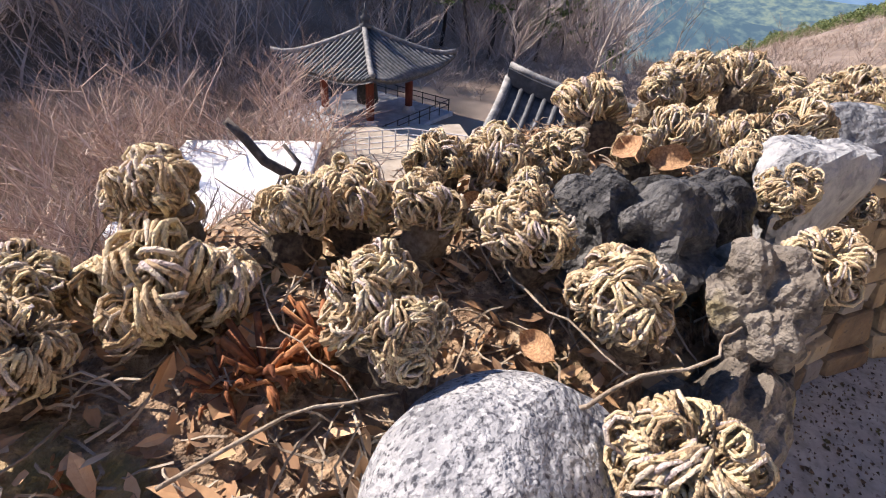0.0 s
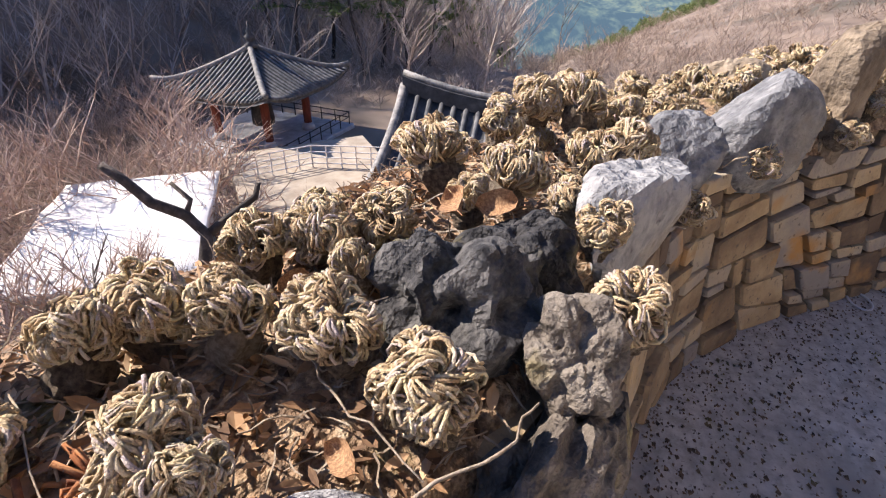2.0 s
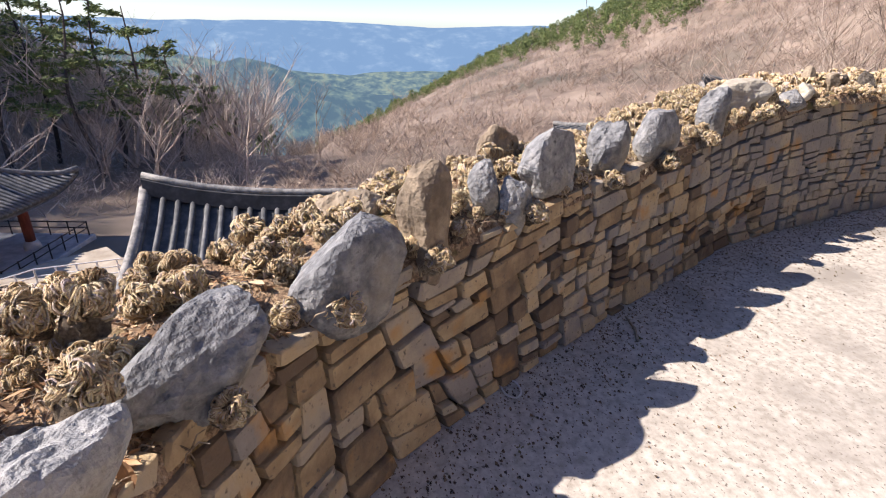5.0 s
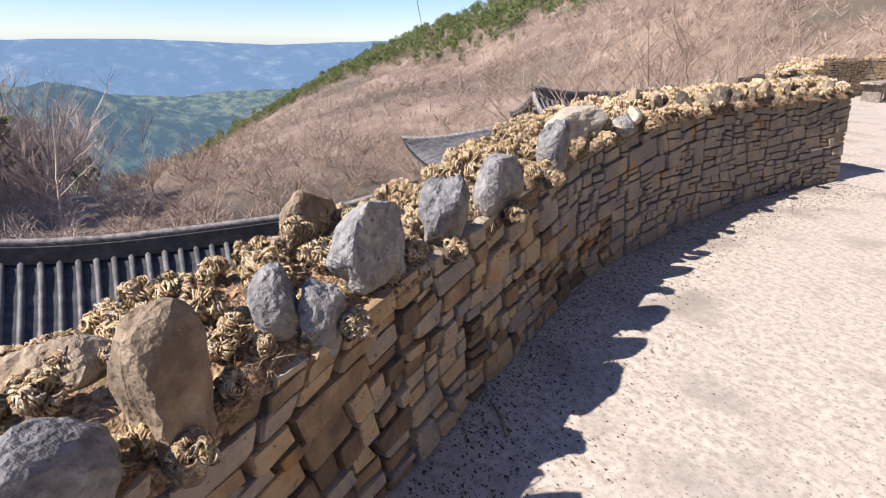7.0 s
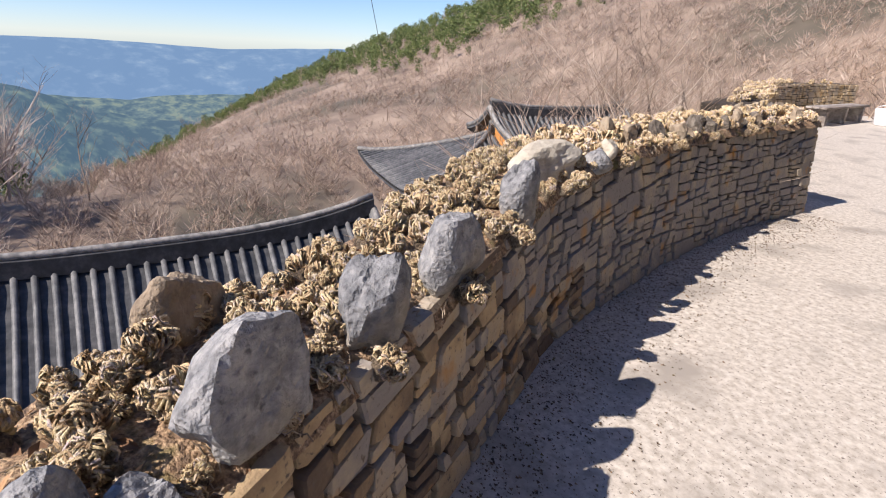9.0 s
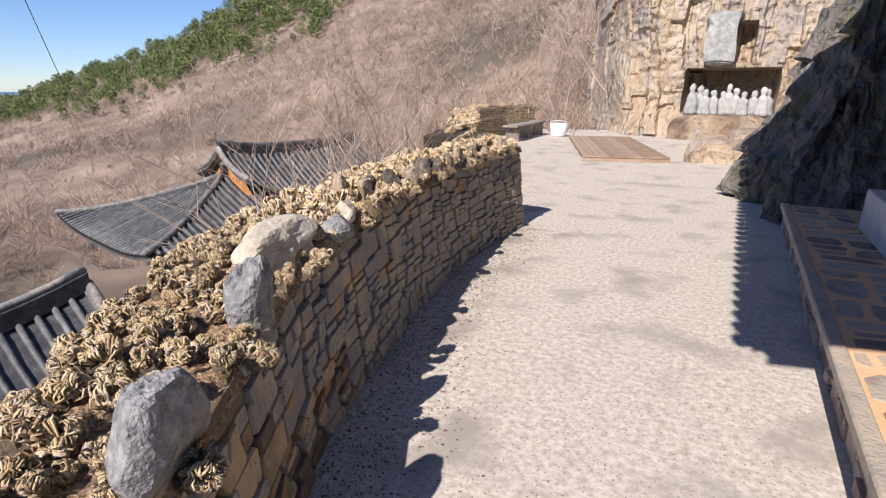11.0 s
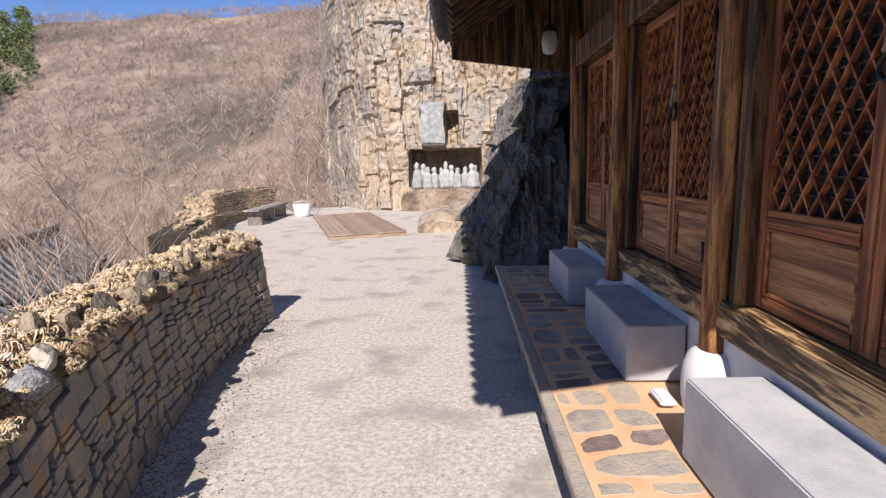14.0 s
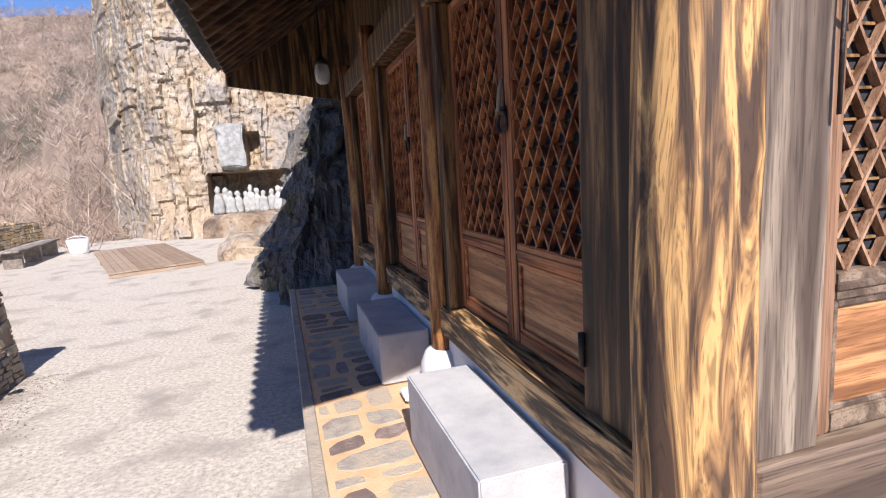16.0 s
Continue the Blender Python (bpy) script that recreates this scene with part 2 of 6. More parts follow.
def wood(name, dark, mid, light, axis=2, rings=16.0, contrast=1.0, rough=0.62, bias=0.0, flow=0.055, swirl=0.16):
    """Flowing grain along one axis with dark and pale bands and fine pores."""
    m = bpy.data.materials.new(name)
    m.use_nodes = True
    nt, n = m.node_tree, m.node_tree.nodes
    b = n["Principled BSDF"]
    b.inputs["Roughness"].default_value = rough
    tc = n.new("ShaderNodeTexCoord")
    mp = n.new("ShaderNodeMapping")
    sc = [1.0, 1.0, 1.0]
    sc[axis] = flow
    mp.inputs["Scale"].default_value = sc
    nt.links.new(tc.outputs["Object"], mp.inputs[0])
    info = n.new("ShaderNodeObjectInfo")
    off = n.new("ShaderNodeVectorMath")
    off.operation = "MULTIPLY_ADD"
    off.inputs[1].default_value = (7.3, 7.3, 7.3)
    nt.links.new(info.outputs["Random"], off.inputs[0])
    nt.links.new(mp.outputs[0], off.inputs[2])
    warp = n.new("ShaderNodeTexNoise")
    warp.inputs["Scale"].default_value = 3.2
    warp.inputs["Detail"].default_value = 3
    nt.links.new(off.outputs[0], warp.inputs["Vector"])
    bend = n.new("ShaderNodeVectorMath")
    bend.operation = "MULTIPLY_ADD"
    bend.inputs[1].default_value = (swirl, swirl, swirl)
    nt.links.new(warp.outputs["Color"], bend.inputs[0])
    nt.links.new(off.outputs[0], bend.inputs[2])
    grain = n.new("ShaderNodeTexNoise")
    grain.inputs["Scale"].default_value = rings
    grain.inputs["Detail"].default_value = 4
    grain.inputs["Roughness"].default_value = 0.55
    nt.links.new(bend.outputs[0], grain.inputs["Vector"])
    ramp = n.new("ShaderNodeValToRGB")
    els = ramp.color_ramp.elements
    els.new(0.5)
    k = 0.12 / contrast
    for el, (p, c) in zip(els, [(0.5 + bias - k, dark), (0.5 + bias, mid), (0.5 + bias + k, light)]):
        el.position = p
        el.color = (*c, 1)
    nt.links.new(grain.outputs[0], ramp.inputs[0])
    pores = n.new("ShaderNodeTexNoise")
    pores.inputs["Scale"].default_value = rings * 9
    pores.inputs["Detail"].default_value = 3
    nt.links.new(bend.outputs[0], pores.inputs["Vector"])
    mr = n.new("ShaderNodeMapRange")
    mr.inputs[1].default_value = 0.52
    mr.inputs[2].default_value = 0.68
    mr.inputs[4].default_value = 0.55
    nt.links.new(pores.outputs[0], mr.inputs[0])
    mx = n.new("ShaderNodeMix")
    mx.data_type = "RGBA"
    mx.inputs[7].default_value = (*[c * 0.35 for c in dark], 1)
    nt.links.new(mr.outputs[0], mx.inputs[0])
    nt.links.new(ramp.outputs[0], mx.inputs[6])
    nt.links.new(mx.outputs[2], b.inputs["Base Color"])
    bp = n.new("ShaderNodeBump")
    bp.inputs["Strength"].default_value = 0.35
    bp.inputs["Distance"].default_value = 0.004
    nt.links.new(pores.outputs[0], bp.inputs["Height"])
    nt.links.new(bp.outputs[0], b.inputs["Normal"])
    return m


POSTWOOD = wood("weathered_pine_post", (0.085, 0.05, 0.032), (0.33, 0.18, 0.08), (0.72, 0.43, 0.17), rings=26, contrast=1.5, bias=0.01, flow=0.11, swirl=0.42)
COLUMNWOOD = wood("oiled_pine_column", (0.11, 0.038, 0.012), (0.34, 0.13, 0.036), (0.62, 0.31, 0.095), rings=20, flow=0.10, swirl=0.3)
DOORWOOD = wood("red_brown_door_wood", (0.16, 0.048, 0.018), (0.39, 0.13, 0.046), (0.62, 0.25, 0.09), rings=18)
RAILWOOD = wood("red_brown_door_rail", (0.16, 0.048, 0.018), (0.39, 0.13, 0.046), (0.62, 0.25, 0.09), axis=1, rings=18)
PANELWOOD = wood("brown_door_panel", (0.24, 0.10, 0.04), (0.45, 0.205, 0.082), (0.64, 0.34, 0.15), axis=1, rings=22)
SILLWOOD = wood("banded_sill_timber", (0.045, 0.026, 0.014), (0.22, 0.13, 0.058), (0.60, 0.38, 0.17), axis=1, rings=22, contrast=1.5, flow=0.13, swirl=0.40)
JAMBWOOD = wood("dark_jamb_timber", (0.028, 0.016, 0.008), (0.10, 0.05, 0.021), (0.32, 0.175, 0.065), rings=18, flow=0.07, swirl=0.3)
SIDEWOOD = wood("sunbleached_timber", (0.085, 0.060, 0.045), (0.175, 0.132, 0.102), (0.36, 0.29, 0.22), rings=14)
SIDERAIL = wood("sunbleached_rail", (0.085, 0.055, 0.038), (0.175, 0.122, 0.086), (0.32, 0.235, 0.165), axis=0, rings=14)
EAVEWOOD = wood("brown_eave_board", (0.05, 0.025, 0.013), (0.10, 0.052, 0.026), (0.19, 0.105, 0.05), axis=0, rings=10)
SIDEDOOR = wood("pale_brown_side_door", (0.17, 0.085, 0.045), (0.33, 0.185, 0.11), (0.48, 0.30, 0.19), rings=18)
FERN = material("orange_dry_fern", [(0.25, (0.16, 0.05, 0.018)), (0.5, (0.36, 0.13, 0.045)), (0.75, (0.48, 0.22, 0.09))], scale=4, vary=0.25, island=True, bump=0.3)
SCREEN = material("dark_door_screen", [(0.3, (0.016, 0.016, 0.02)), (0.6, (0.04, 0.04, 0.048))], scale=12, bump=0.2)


# ---- mesh helpers ----
def link_mesh(name, verts, faces, mat, parent=None, label="", smooth=False):
    me = bpy.data.meshes.new(name)
    me.from_pydata([tuple(v) for v in verts], [], [tuple(f) for f in faces])
    me.materials.append(mat)
    if smooth:
        me.polygons.foreach_set("use_smooth", [True] * len(me.polygons))
    me.update()
    ob = new(name, me)
    ob.parent = parent
    if label:
        ob["label"] = label
    return ob


def part(name, bm, mat, parent, label="", smooth=False):
    me = bpy.data.meshes.new(name)
    bm.to_mesh(me)
    bm.free()
    me.materials.append(mat)
    if smooth:
        me.polygons.foreach_set("use_smooth", [True] * len(me.polygons))
    ob = new(name, me)
    ob.parent = parent
    if label:
        ob["label"] = label
    return ob


def thing(name, label, category, at=(0, 0, 0), turn=0.0, group="", kind=""):
    e = new(name)
    e.location = at
    e.rotation_euler = (0, 0, radians(turn))
    e.empty_display_size = 0.1
    return tagged(e, label, category, group, kind)


def box_bm(x0, x1, y0, y1, z0, z1, bevel=0.006, bm=None, rot=None, seg=1):
    """A bevelled block; with bm given it is added to it."""
    one = bmesh.new()
    bmesh.ops.create_cube(one, size=1)
    for v in one.verts:
        v.co = Vector(((x0 + x1) / 2 + v.co.x * (x1 - x0), (y0 + y1) / 2 + v.co.y * (y1 - y0), (z0 + z1) / 2 + v.co.z * (z1 - z0)))
    if bevel:
        bmesh.ops.bevel(one, geom=one.edges[:], offset=bevel, segments=seg, affect="EDGES")
    if rot is not None:
        bmesh.ops.transform(one, matrix=rot, verts=one.verts)
    if bm is None:
        return one
    tmp = bpy.data.meshes.new("tmp")
    one.to_mesh(tmp)
    one.free()
    bm.from_mesh(tmp)
    bpy.data.meshes.remove(tmp)
    return bm


def tube(points, radii, sides=6, cap=True):
    """Vertices and faces of a round bar along a line of points."""
    P = [Vector(p) for p in points]
    V, Fc = [], []
    ref = Vector((0.31, 0.17, 0.93))
    for i, p in enumerate(P):
        d = (P[min(i + 1, len(P) - 1)] - P[max(i - 1, 0)])
        d = d.normalized() if d.length > 1e-9 else Vector((0, 0, 1))
        if abs(d.dot(ref)) > 0.96:
            ref = Vector((1, 0.2, 0))
        a = d.cross(ref).normalized()
        b = d.cross(a)
        r = radii[i] if hasattr(radii, "__len__") else radii
        for k in range(sides):
            t = 2 * math.pi * k / sides
            V.append(p + (a * math.cos(t) + b * math.sin(t)) * r)
    for i in range(len(P) - 1):
        for k in range(sides):
            k2 = (k + 1) % sides
            Fc.append((i * sides + k, i * sides + k2, (i + 1) * sides + k2, (i + 1) * sides + k))
    if cap:
        Fc.append(tuple(range(sides))[::-1])
        Fc.append(tuple((len(P) - 1) * sides + k for k in range(sides)))
    return V, Fc


def join(pieces):
    V, Fc = [], []
    for v, f in pieces:
        o = len(V)
        V += [tuple(p) for p in v]
        Fc += [tuple(i + o for i in q) for q in f]
    return V, Fc


def lathe(profile, sides=20):
    """Turned body from (radius, height) pairs."""
    V, Fc = [], []
    for r, z in profile:
        for k in range(sides):
            t = 2 * math.pi * k / sides
            V.append((r * math.cos(t), r * math.sin(t), z))
    for i in range(len(profile) - 1):
        for k in range(sides):
            k2 = (k + 1) % sides
            Fc.append((i * sides + k, i * sides + k2, (i + 1) * sides + k2, (i + 1) * sides + k))
    Fc.append(tuple(range(sides))[::-1])
    Fc.append(tuple((len(profile) - 1) * sides + k for k in range(sides)))
    return V, Fc


def rock_bm(size, seed, cuts=7, rough=0.12, fine=0.03, sub=3, hollow=0.0):
    """A broken stone: a ball with faces cut off, then weathered."""
    rng = random.Random(seed)
    bm = bmesh.new()
    bmesh.ops.create_icosphere(bm, subdivisions=sub, radius=1.0)
    planes = []
    for _ in range(cuts):
        d = Vector((rng.gauss(0, 1), rng.gauss(0, 1), rng.gauss(0, 0.8))).normalized()
        planes.append((d, rng.uniform(0.48, 0.8)))
    o = Vector((rng.uniform(-50, 50), rng.uniform(-50, 50), rng.uniform(-50, 50)))
    for v in bm.verts:
        c = v.co.normalized()
        r = 1.0
        for d, h in planes:
            k = c.dot(d)
            if k > 1e-3:
                r = min(r, h / k)
        r += rough * noise.noise(c * 1.7 + o) + fine * noise.noise(c * 6 + o) + fine * 0.5 * noise.noise(c * 14 + o)
        if hollow:
            r -= hollow * max(0.0, noise.noise(c * 3.1 + o * 2)) 
        v.co = Vector((c.x * r * size[0], c.y * r * size[1], c.z * r * size[2]))
    return bm


# ---- the curved wall: line of its foot on the path side ----
FOOT = [(1.992, 0.342), (0.993, 0.597), (0.297, 0.902), (-0.1, 1.086), (-0.314, 1.194), (-0.596, 1.304), (-0.885, 1.415), (-1.054, 1.481), (-1.231, 1.608), (-1.435, 1.836), (-1.598, 2.103), (-1.789, 2.412),
        (-2.02, 2.8), (-2.2, 3.14), (-2.47, 3.62), (-2.72, 4.1), (-2.88, 4.6), (-2.98, 4.95), (-3.11, 5.5), (-3.22, 6.1), (-3.32, 6.7), (-3.36, 7.5), (-3.33, 8.26)]
START = 1.91          # length of the line before the stretch that is walked along


class Line:
    def __init__(self, pts):
        P = np.array(pts, float)
        # a smooth curve through the corners
        t = np.r_[0, np.cumsum(np.linalg.norm(np.diff(P, axis=0), axis=1))]
        s = np.linspace(0, t[-1], 900)
        xy = np.c_[np.interp(s, t, P[:, 0]), np.interp(s, t, P[:, 1])]
        for _ in range(60):
            xy[1:-1] = (xy[:-2] + 2 * xy[1:-1] + xy[2:]) / 4
        self.s, self.xy = s, xy
        tan = np.gradient(xy, axis=0)
        self.tan = tan / np.linalg.norm(tan, axis=1)[:, None]
        self.length = float(s[-1])

    def at(self, s, off=0.0, z=0.0):
        """off: towards the path."""
        x, y = np.interp(s, self.s, self.xy[:, 0]), np.interp(s, self.s, self.xy[:, 1])
        tx, ty = np.interp(s, self.s, self.tan[:, 0]), np.interp(s, self.s, self.tan[:, 1])
        return Vector((x + ty * off, y - tx * off, z))

    def heading(self, s):
        return math.atan2(float(np.interp(s, self.s, self.tan[:, 1])), float(np.interp(s, self.s, self.tan[:, 0])))


WALL = Line(FOOT)
BATTER = 0.09
WIDE = 0.50


def wall_top(s):
    return float(np.interp(s - START, [0, 0.8, 1.2, 1.7, 2.2, 3.4, 4.0, 4.6, 5.5, 9.4], [0.70, 0.69, 0.62, 0.595, 0.65, 0.68, 0.74, 0.83, 0.86, 0.90]))


def soil_height(s, u):
    """Top of the wall, u metres in from the path face."""
    p = WALL.at(s, -u)
    hump = 0.045 * math.sin(math.pi * min(max(u / WIDE, 0), 1))
    return wall_top(s) + hump + 0.028 * noise.noise(Vector((p.x * 5, p.y * 5, 0))) + 0.012 * noise.noise(Vector((p.x * 18, p.y * 18, 3)))


wall = thing("wall_terrace", "curved dry-laid sandstone wall topped with soil and plants", "wall", kind="structure")
# earth core
V, Fc = [], []
ns = 150
ss = [WALL.length * i / (ns - 1) for i in range(ns)]
for s in ss:
    h = wall_top(s)
    for off, z in ((-0.035, -0.3), (-0.035 - BATTER * 0.5, h * 0.5), (-0.035 - BATTER, h - 0.02), (-WIDE - BATTER, h - 0.02), (-WIDE - 0.05, -0.3), (-WIDE + 0.1, -3.4)):
        V.append(WALL.at(s, off, z))
for i in range(ns - 1):
    for k in range(5):
        Fc.append((i * 6 + k, i * 6 + k + 1, (i + 1) * 6 + k + 1, (i + 1) * 6 + k))
Fc.append((0, 1, 2, 3, 4, 5))
e0 = (ns - 1) * 6
Fc.append(tuple(e0 + k for k in (5, 4, 3, 2, 1, 0)))
link_mesh("core", V, Fc, MORTAR, wall, "dark earth core between the stones")
# soil on top
V, Fc = [], []
ns, nu = 420, 22
for i in range(ns):
    s = WALL.length * i / (ns - 1)
    for j in range(nu):
        u = -0.02 + (WIDE + 0.06) * j / (nu - 1)
        p = WALL.at(s, -u - BATTER)
        edge = 0.05 if j in (0, nu - 1) else 0.0
        V.append((p.x, p.y, soil_height(s, u) - edge))
for i in range(ns - 1):
    for j in range(nu - 1):
        a = i * nu + j
        Fc.append((a, a + 1, a + nu + 1, a + nu))
link_mesh("soil_top", V, Fc, SOIL, wall, "dark soil and leaf litter on the wall", smooth=True)

# ---- terrace floor ----
edge_pts = [WALL.at(WALL.length * i / 60, -0.2) for i in range(61)]
outline = [(p.x, p.y) for p in edge_pts] + [(-4.2, 8.9), (-4.7, 10.2), (-5.6, 12.2), (-6.9, 14.5), (-8.0, 17.0), (-8.7, 19.6), (-8.4, 22.6), (-5.2, 24), (4, 24), (4, 9), (6, -4), (2.8, -4)]
bm = bmesh.new()
top = [bm.verts.new((x, y, 0)) for x, y in outline]
low = [bm.verts.new((x, y, -0.35)) for x, y in outline]
f = bm.faces.new(top)
if f.normal.z < 0:
    f.normal_flip()
for i in range(len(top)):
    j = (i + 1) % len(top)
    bm.faces.new((top[i], low[i], low[j], top[j]))
bmesh.ops.recalc_face_normals(bm, faces=bm.faces)
floor = part("pavement_terrace", bm, CONCRETE, None)
tagged(floor, "pale worn concrete terrace with dark pitted patches", "pavement", kind="structure")


# ---- far ground ----
def tri(x, xs, ys):
    return float(np.interp(x, xs, ys))


def crest(yaw):
    """Elevation in degrees and distance of the skyline of the near slopes."""
    el = tri(yaw, [-60, 11, 14.5, 36.8, 45, 48.6, 58.5, 63, 67, 75.5, 81.4, 86, 91, 95, 99, 103.5, 108, 116, 125, 138, 150, 156, 160, 166, 200], [12, 15, 15.2, 12.7, 8.8, 6.8, 1.6, 0.2, -1.2, -5.6, -9.2, -13, -15, -14.5, -12, -10, -7.5, -1.5, 9, 23, 30, 28, 12, 5, 5])
    rc = tri(yaw, [-60, 11, 40, 58.5, 68, 83, 91, 99, 108, 123, 138, 160, 200], [150, 150, 170, 240, 320, 420, 420, 200, 125, 115, 105, 88, 90])
    return el, rc


ORIGIN = (-1.0, 2.0)


def ground_height(x, y):
    dx, dy = x - ORIGIN[0], y - ORIGIN[1]
    r = math.hypot(dx, dy)
    yaw = math.degrees(math.atan2(-dx, dy))
    if yaw < -120:
        yaw += 360
    el, rc = crest(yaw)
    zc = 1.4 + rc * math.tan(radians(el))
    base = -9.4
    if yaw < 18 or yaw > 210:
        near = -1.2
    else:
        near = tri(r, [0, 3.2, 5, 9, 15, 36], [-1.0, -1.4, -4.2, -7.2, -9.0, base])
    r0 = tri(yaw, [-60, 15, 40, 110, 200], [20, 26, 40, 42, 30])
    if r < r0:
        z = near
    elif r < rc:
        k = (r - r0) / (rc - r0)
        start = tri(r0, [0, 36], [-1.2, base]) if yaw >= 18 else -1.2
        z = start + (zc - start) * (k ** (1.15 if yaw < 90 else 1.05))
    else:
        z = zc - 0.25 * (r - rc)
        z = max(z, -900)
    if r > 26:
        amp = min(1.0, (r - 26) / 40)
        z += amp * (2.2 * noise.noise(Vector((x * 0.03, y * 0.03, 0))) + 0.8 * noise.noise(Vector((x * 0.11, y * 0.11, 5))))
    return z


V, Fc = [], []
radii = [0.5 * (4800 / 0.5) ** (i / 119) for i in range(120)]
nyaw = 300
for r in radii:
    for k in range(nyaw):
        yaw = radians(360.0 * k / nyaw - 120)
        x, y = ORIGIN[0] - r * math.sin(yaw), ORIGIN[1] + r * math.cos(yaw)
        V.append((x, y, ground_height(x, y)))
for i in range(len(radii) - 1):
    for k in range(nyaw):
        k2 = (k + 1) % nyaw
        Fc.append((i * nyaw + k, i * nyaw + k2, (i + 1) * nyaw + k2, (i + 1) * nyaw + k))
V.append((ORIGIN[0], ORIGIN[1], -1.0))
for k in range(nyaw):
    Fc.append((len(V) - 1, (k + 1) % nyaw, k))
ground = link_mesh("ground", V, Fc, HILL, smooth=True)
tagged(ground, "brown leaf-littered mountainside falling into a valley", "ground", kind="structure")


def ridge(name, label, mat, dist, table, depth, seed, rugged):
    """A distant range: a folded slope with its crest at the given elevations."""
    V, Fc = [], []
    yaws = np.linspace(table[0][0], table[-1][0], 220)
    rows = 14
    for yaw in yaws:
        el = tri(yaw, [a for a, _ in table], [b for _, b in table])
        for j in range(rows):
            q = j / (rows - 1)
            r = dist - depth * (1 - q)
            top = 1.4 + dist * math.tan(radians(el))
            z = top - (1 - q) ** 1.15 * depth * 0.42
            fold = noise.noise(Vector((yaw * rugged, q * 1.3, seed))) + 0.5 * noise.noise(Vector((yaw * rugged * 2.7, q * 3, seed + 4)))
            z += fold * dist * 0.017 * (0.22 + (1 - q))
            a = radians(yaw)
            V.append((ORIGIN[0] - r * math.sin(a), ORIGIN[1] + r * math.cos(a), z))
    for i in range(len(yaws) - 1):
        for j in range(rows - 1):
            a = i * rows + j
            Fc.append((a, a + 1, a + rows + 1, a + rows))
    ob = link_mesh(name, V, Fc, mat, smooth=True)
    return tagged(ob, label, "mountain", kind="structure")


ridge("backdrop_ridge", "wooded green ridge, thin haze painted into its glowing colour", FARHILL, 1400, [(76, -8.5), (82, -7.6), (86, -7.2), (90, -6.2), (94, -4.6), (96.7, -3.9), (99, -4.6), (103, -6.2), (108, -7.0), (116, -7.5)], 700, 2.0, 0.22)
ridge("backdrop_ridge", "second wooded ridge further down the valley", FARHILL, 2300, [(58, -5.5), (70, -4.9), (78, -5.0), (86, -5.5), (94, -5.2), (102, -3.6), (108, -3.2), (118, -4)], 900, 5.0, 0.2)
ridge("backdrop_range", "plain and hills on the horizon, pale blue haze painted in", FARPLAIN, 4600, [(38, -0.6), (53, -0.7), (68, -0.6), (78, -0.9), (88, -0.5), (98, -0.8), (110, -0.5), (128, -0.7)], 2000, 9.0, 0.12)


# ---- plants: masses ----
def branch_tree(rng, height, limbs=5, depth=3, spread=0.7, r0=0.03, sides=3, up=0.35):
    """Tapered bare limbs that fork. Vertices and faces."""
    out = []

    def grow(p, d, length, r, level):
        n = 3 if level == depth else 2
        pts, rad = [p.copy()], [r]
        for i in range(n):
            d = (d + Vector((rng.gauss(0, 0.16), rng.gauss(0, 0.16), rng.gauss(0.04, 0.1)))).normalized()
            p = p + d * length / n
            pts.append(p.copy())
            rad.append(max(r * (1 - 0.55 * (i + 1) / n), 0.0012))
        out.append(tube(pts, rad, sides, cap=False))
        if level == 0:
            return
        for i in range(limbs if level == depth else rng.randint(2, 4)):
            q = rng.uniform(0.3, 1.0)
            k = min(int(q * n), n - 1)
            a = rng.uniform(0, 2 * math.pi)
            side = Vector((math.cos(a), math.sin(a), rng.uniform(-0.1, 0.6)))
            nd = (d * (1 - spread) + side * spread + Vector((0, 0, up))).normalized()
            grow(pts[k].lerp(pts[k + 1], q * n - k), nd, length * rng.uniform(0.45, 0.72), rad[k] * 0.6, level - 1)

    grow(Vector((0, 0, 0)), Vector((rng.gauss(0, 0.1), rng.gauss(0, 0.1), 1)).normalized(), height * 0.5, r0, depth)
    return join(out)


def tuft(rng, n, wide, tall, thick):
    """A leafless bush: short thin twigs forking at all heights."""
    V, Fc = [], []
    for _ in range(n):
        a = rng.uniform(0, 2 * math.pi)
        q = rng.random()
        b = Vector((math.cos(a), math.sin(a), 0)) * wide * 0.45 * q * rng.random() + Vector((0, 0, tall * 0.55 * q))
        a2 = a + rng.gauss(0, 0.9)
        d = Vector((math.cos(a2), math.sin(a2), rng.uniform(0.25, 1.7))).normalized() * tall * rng.uniform(0.3, 0.55)
        t = b + d
        m = b.lerp(t, 0.5) + Vector((rng.gauss(0, 0.05), rng.gauss(0, 0.05), rng.gauss(0, 0.05))) * tall
        w = d.cross(Vector((rng.gauss(0, 1), rng.gauss(0, 1), rng.gauss(0, 1)))).normalized() * thick
        o = len(V)
        V += [b - w, b + w, m + w * 0.7, m - w * 0.7, t]
        Fc += [(o, o + 1, o + 2, o + 3), (o + 3, o + 2, o + 4)]
    return V, Fc


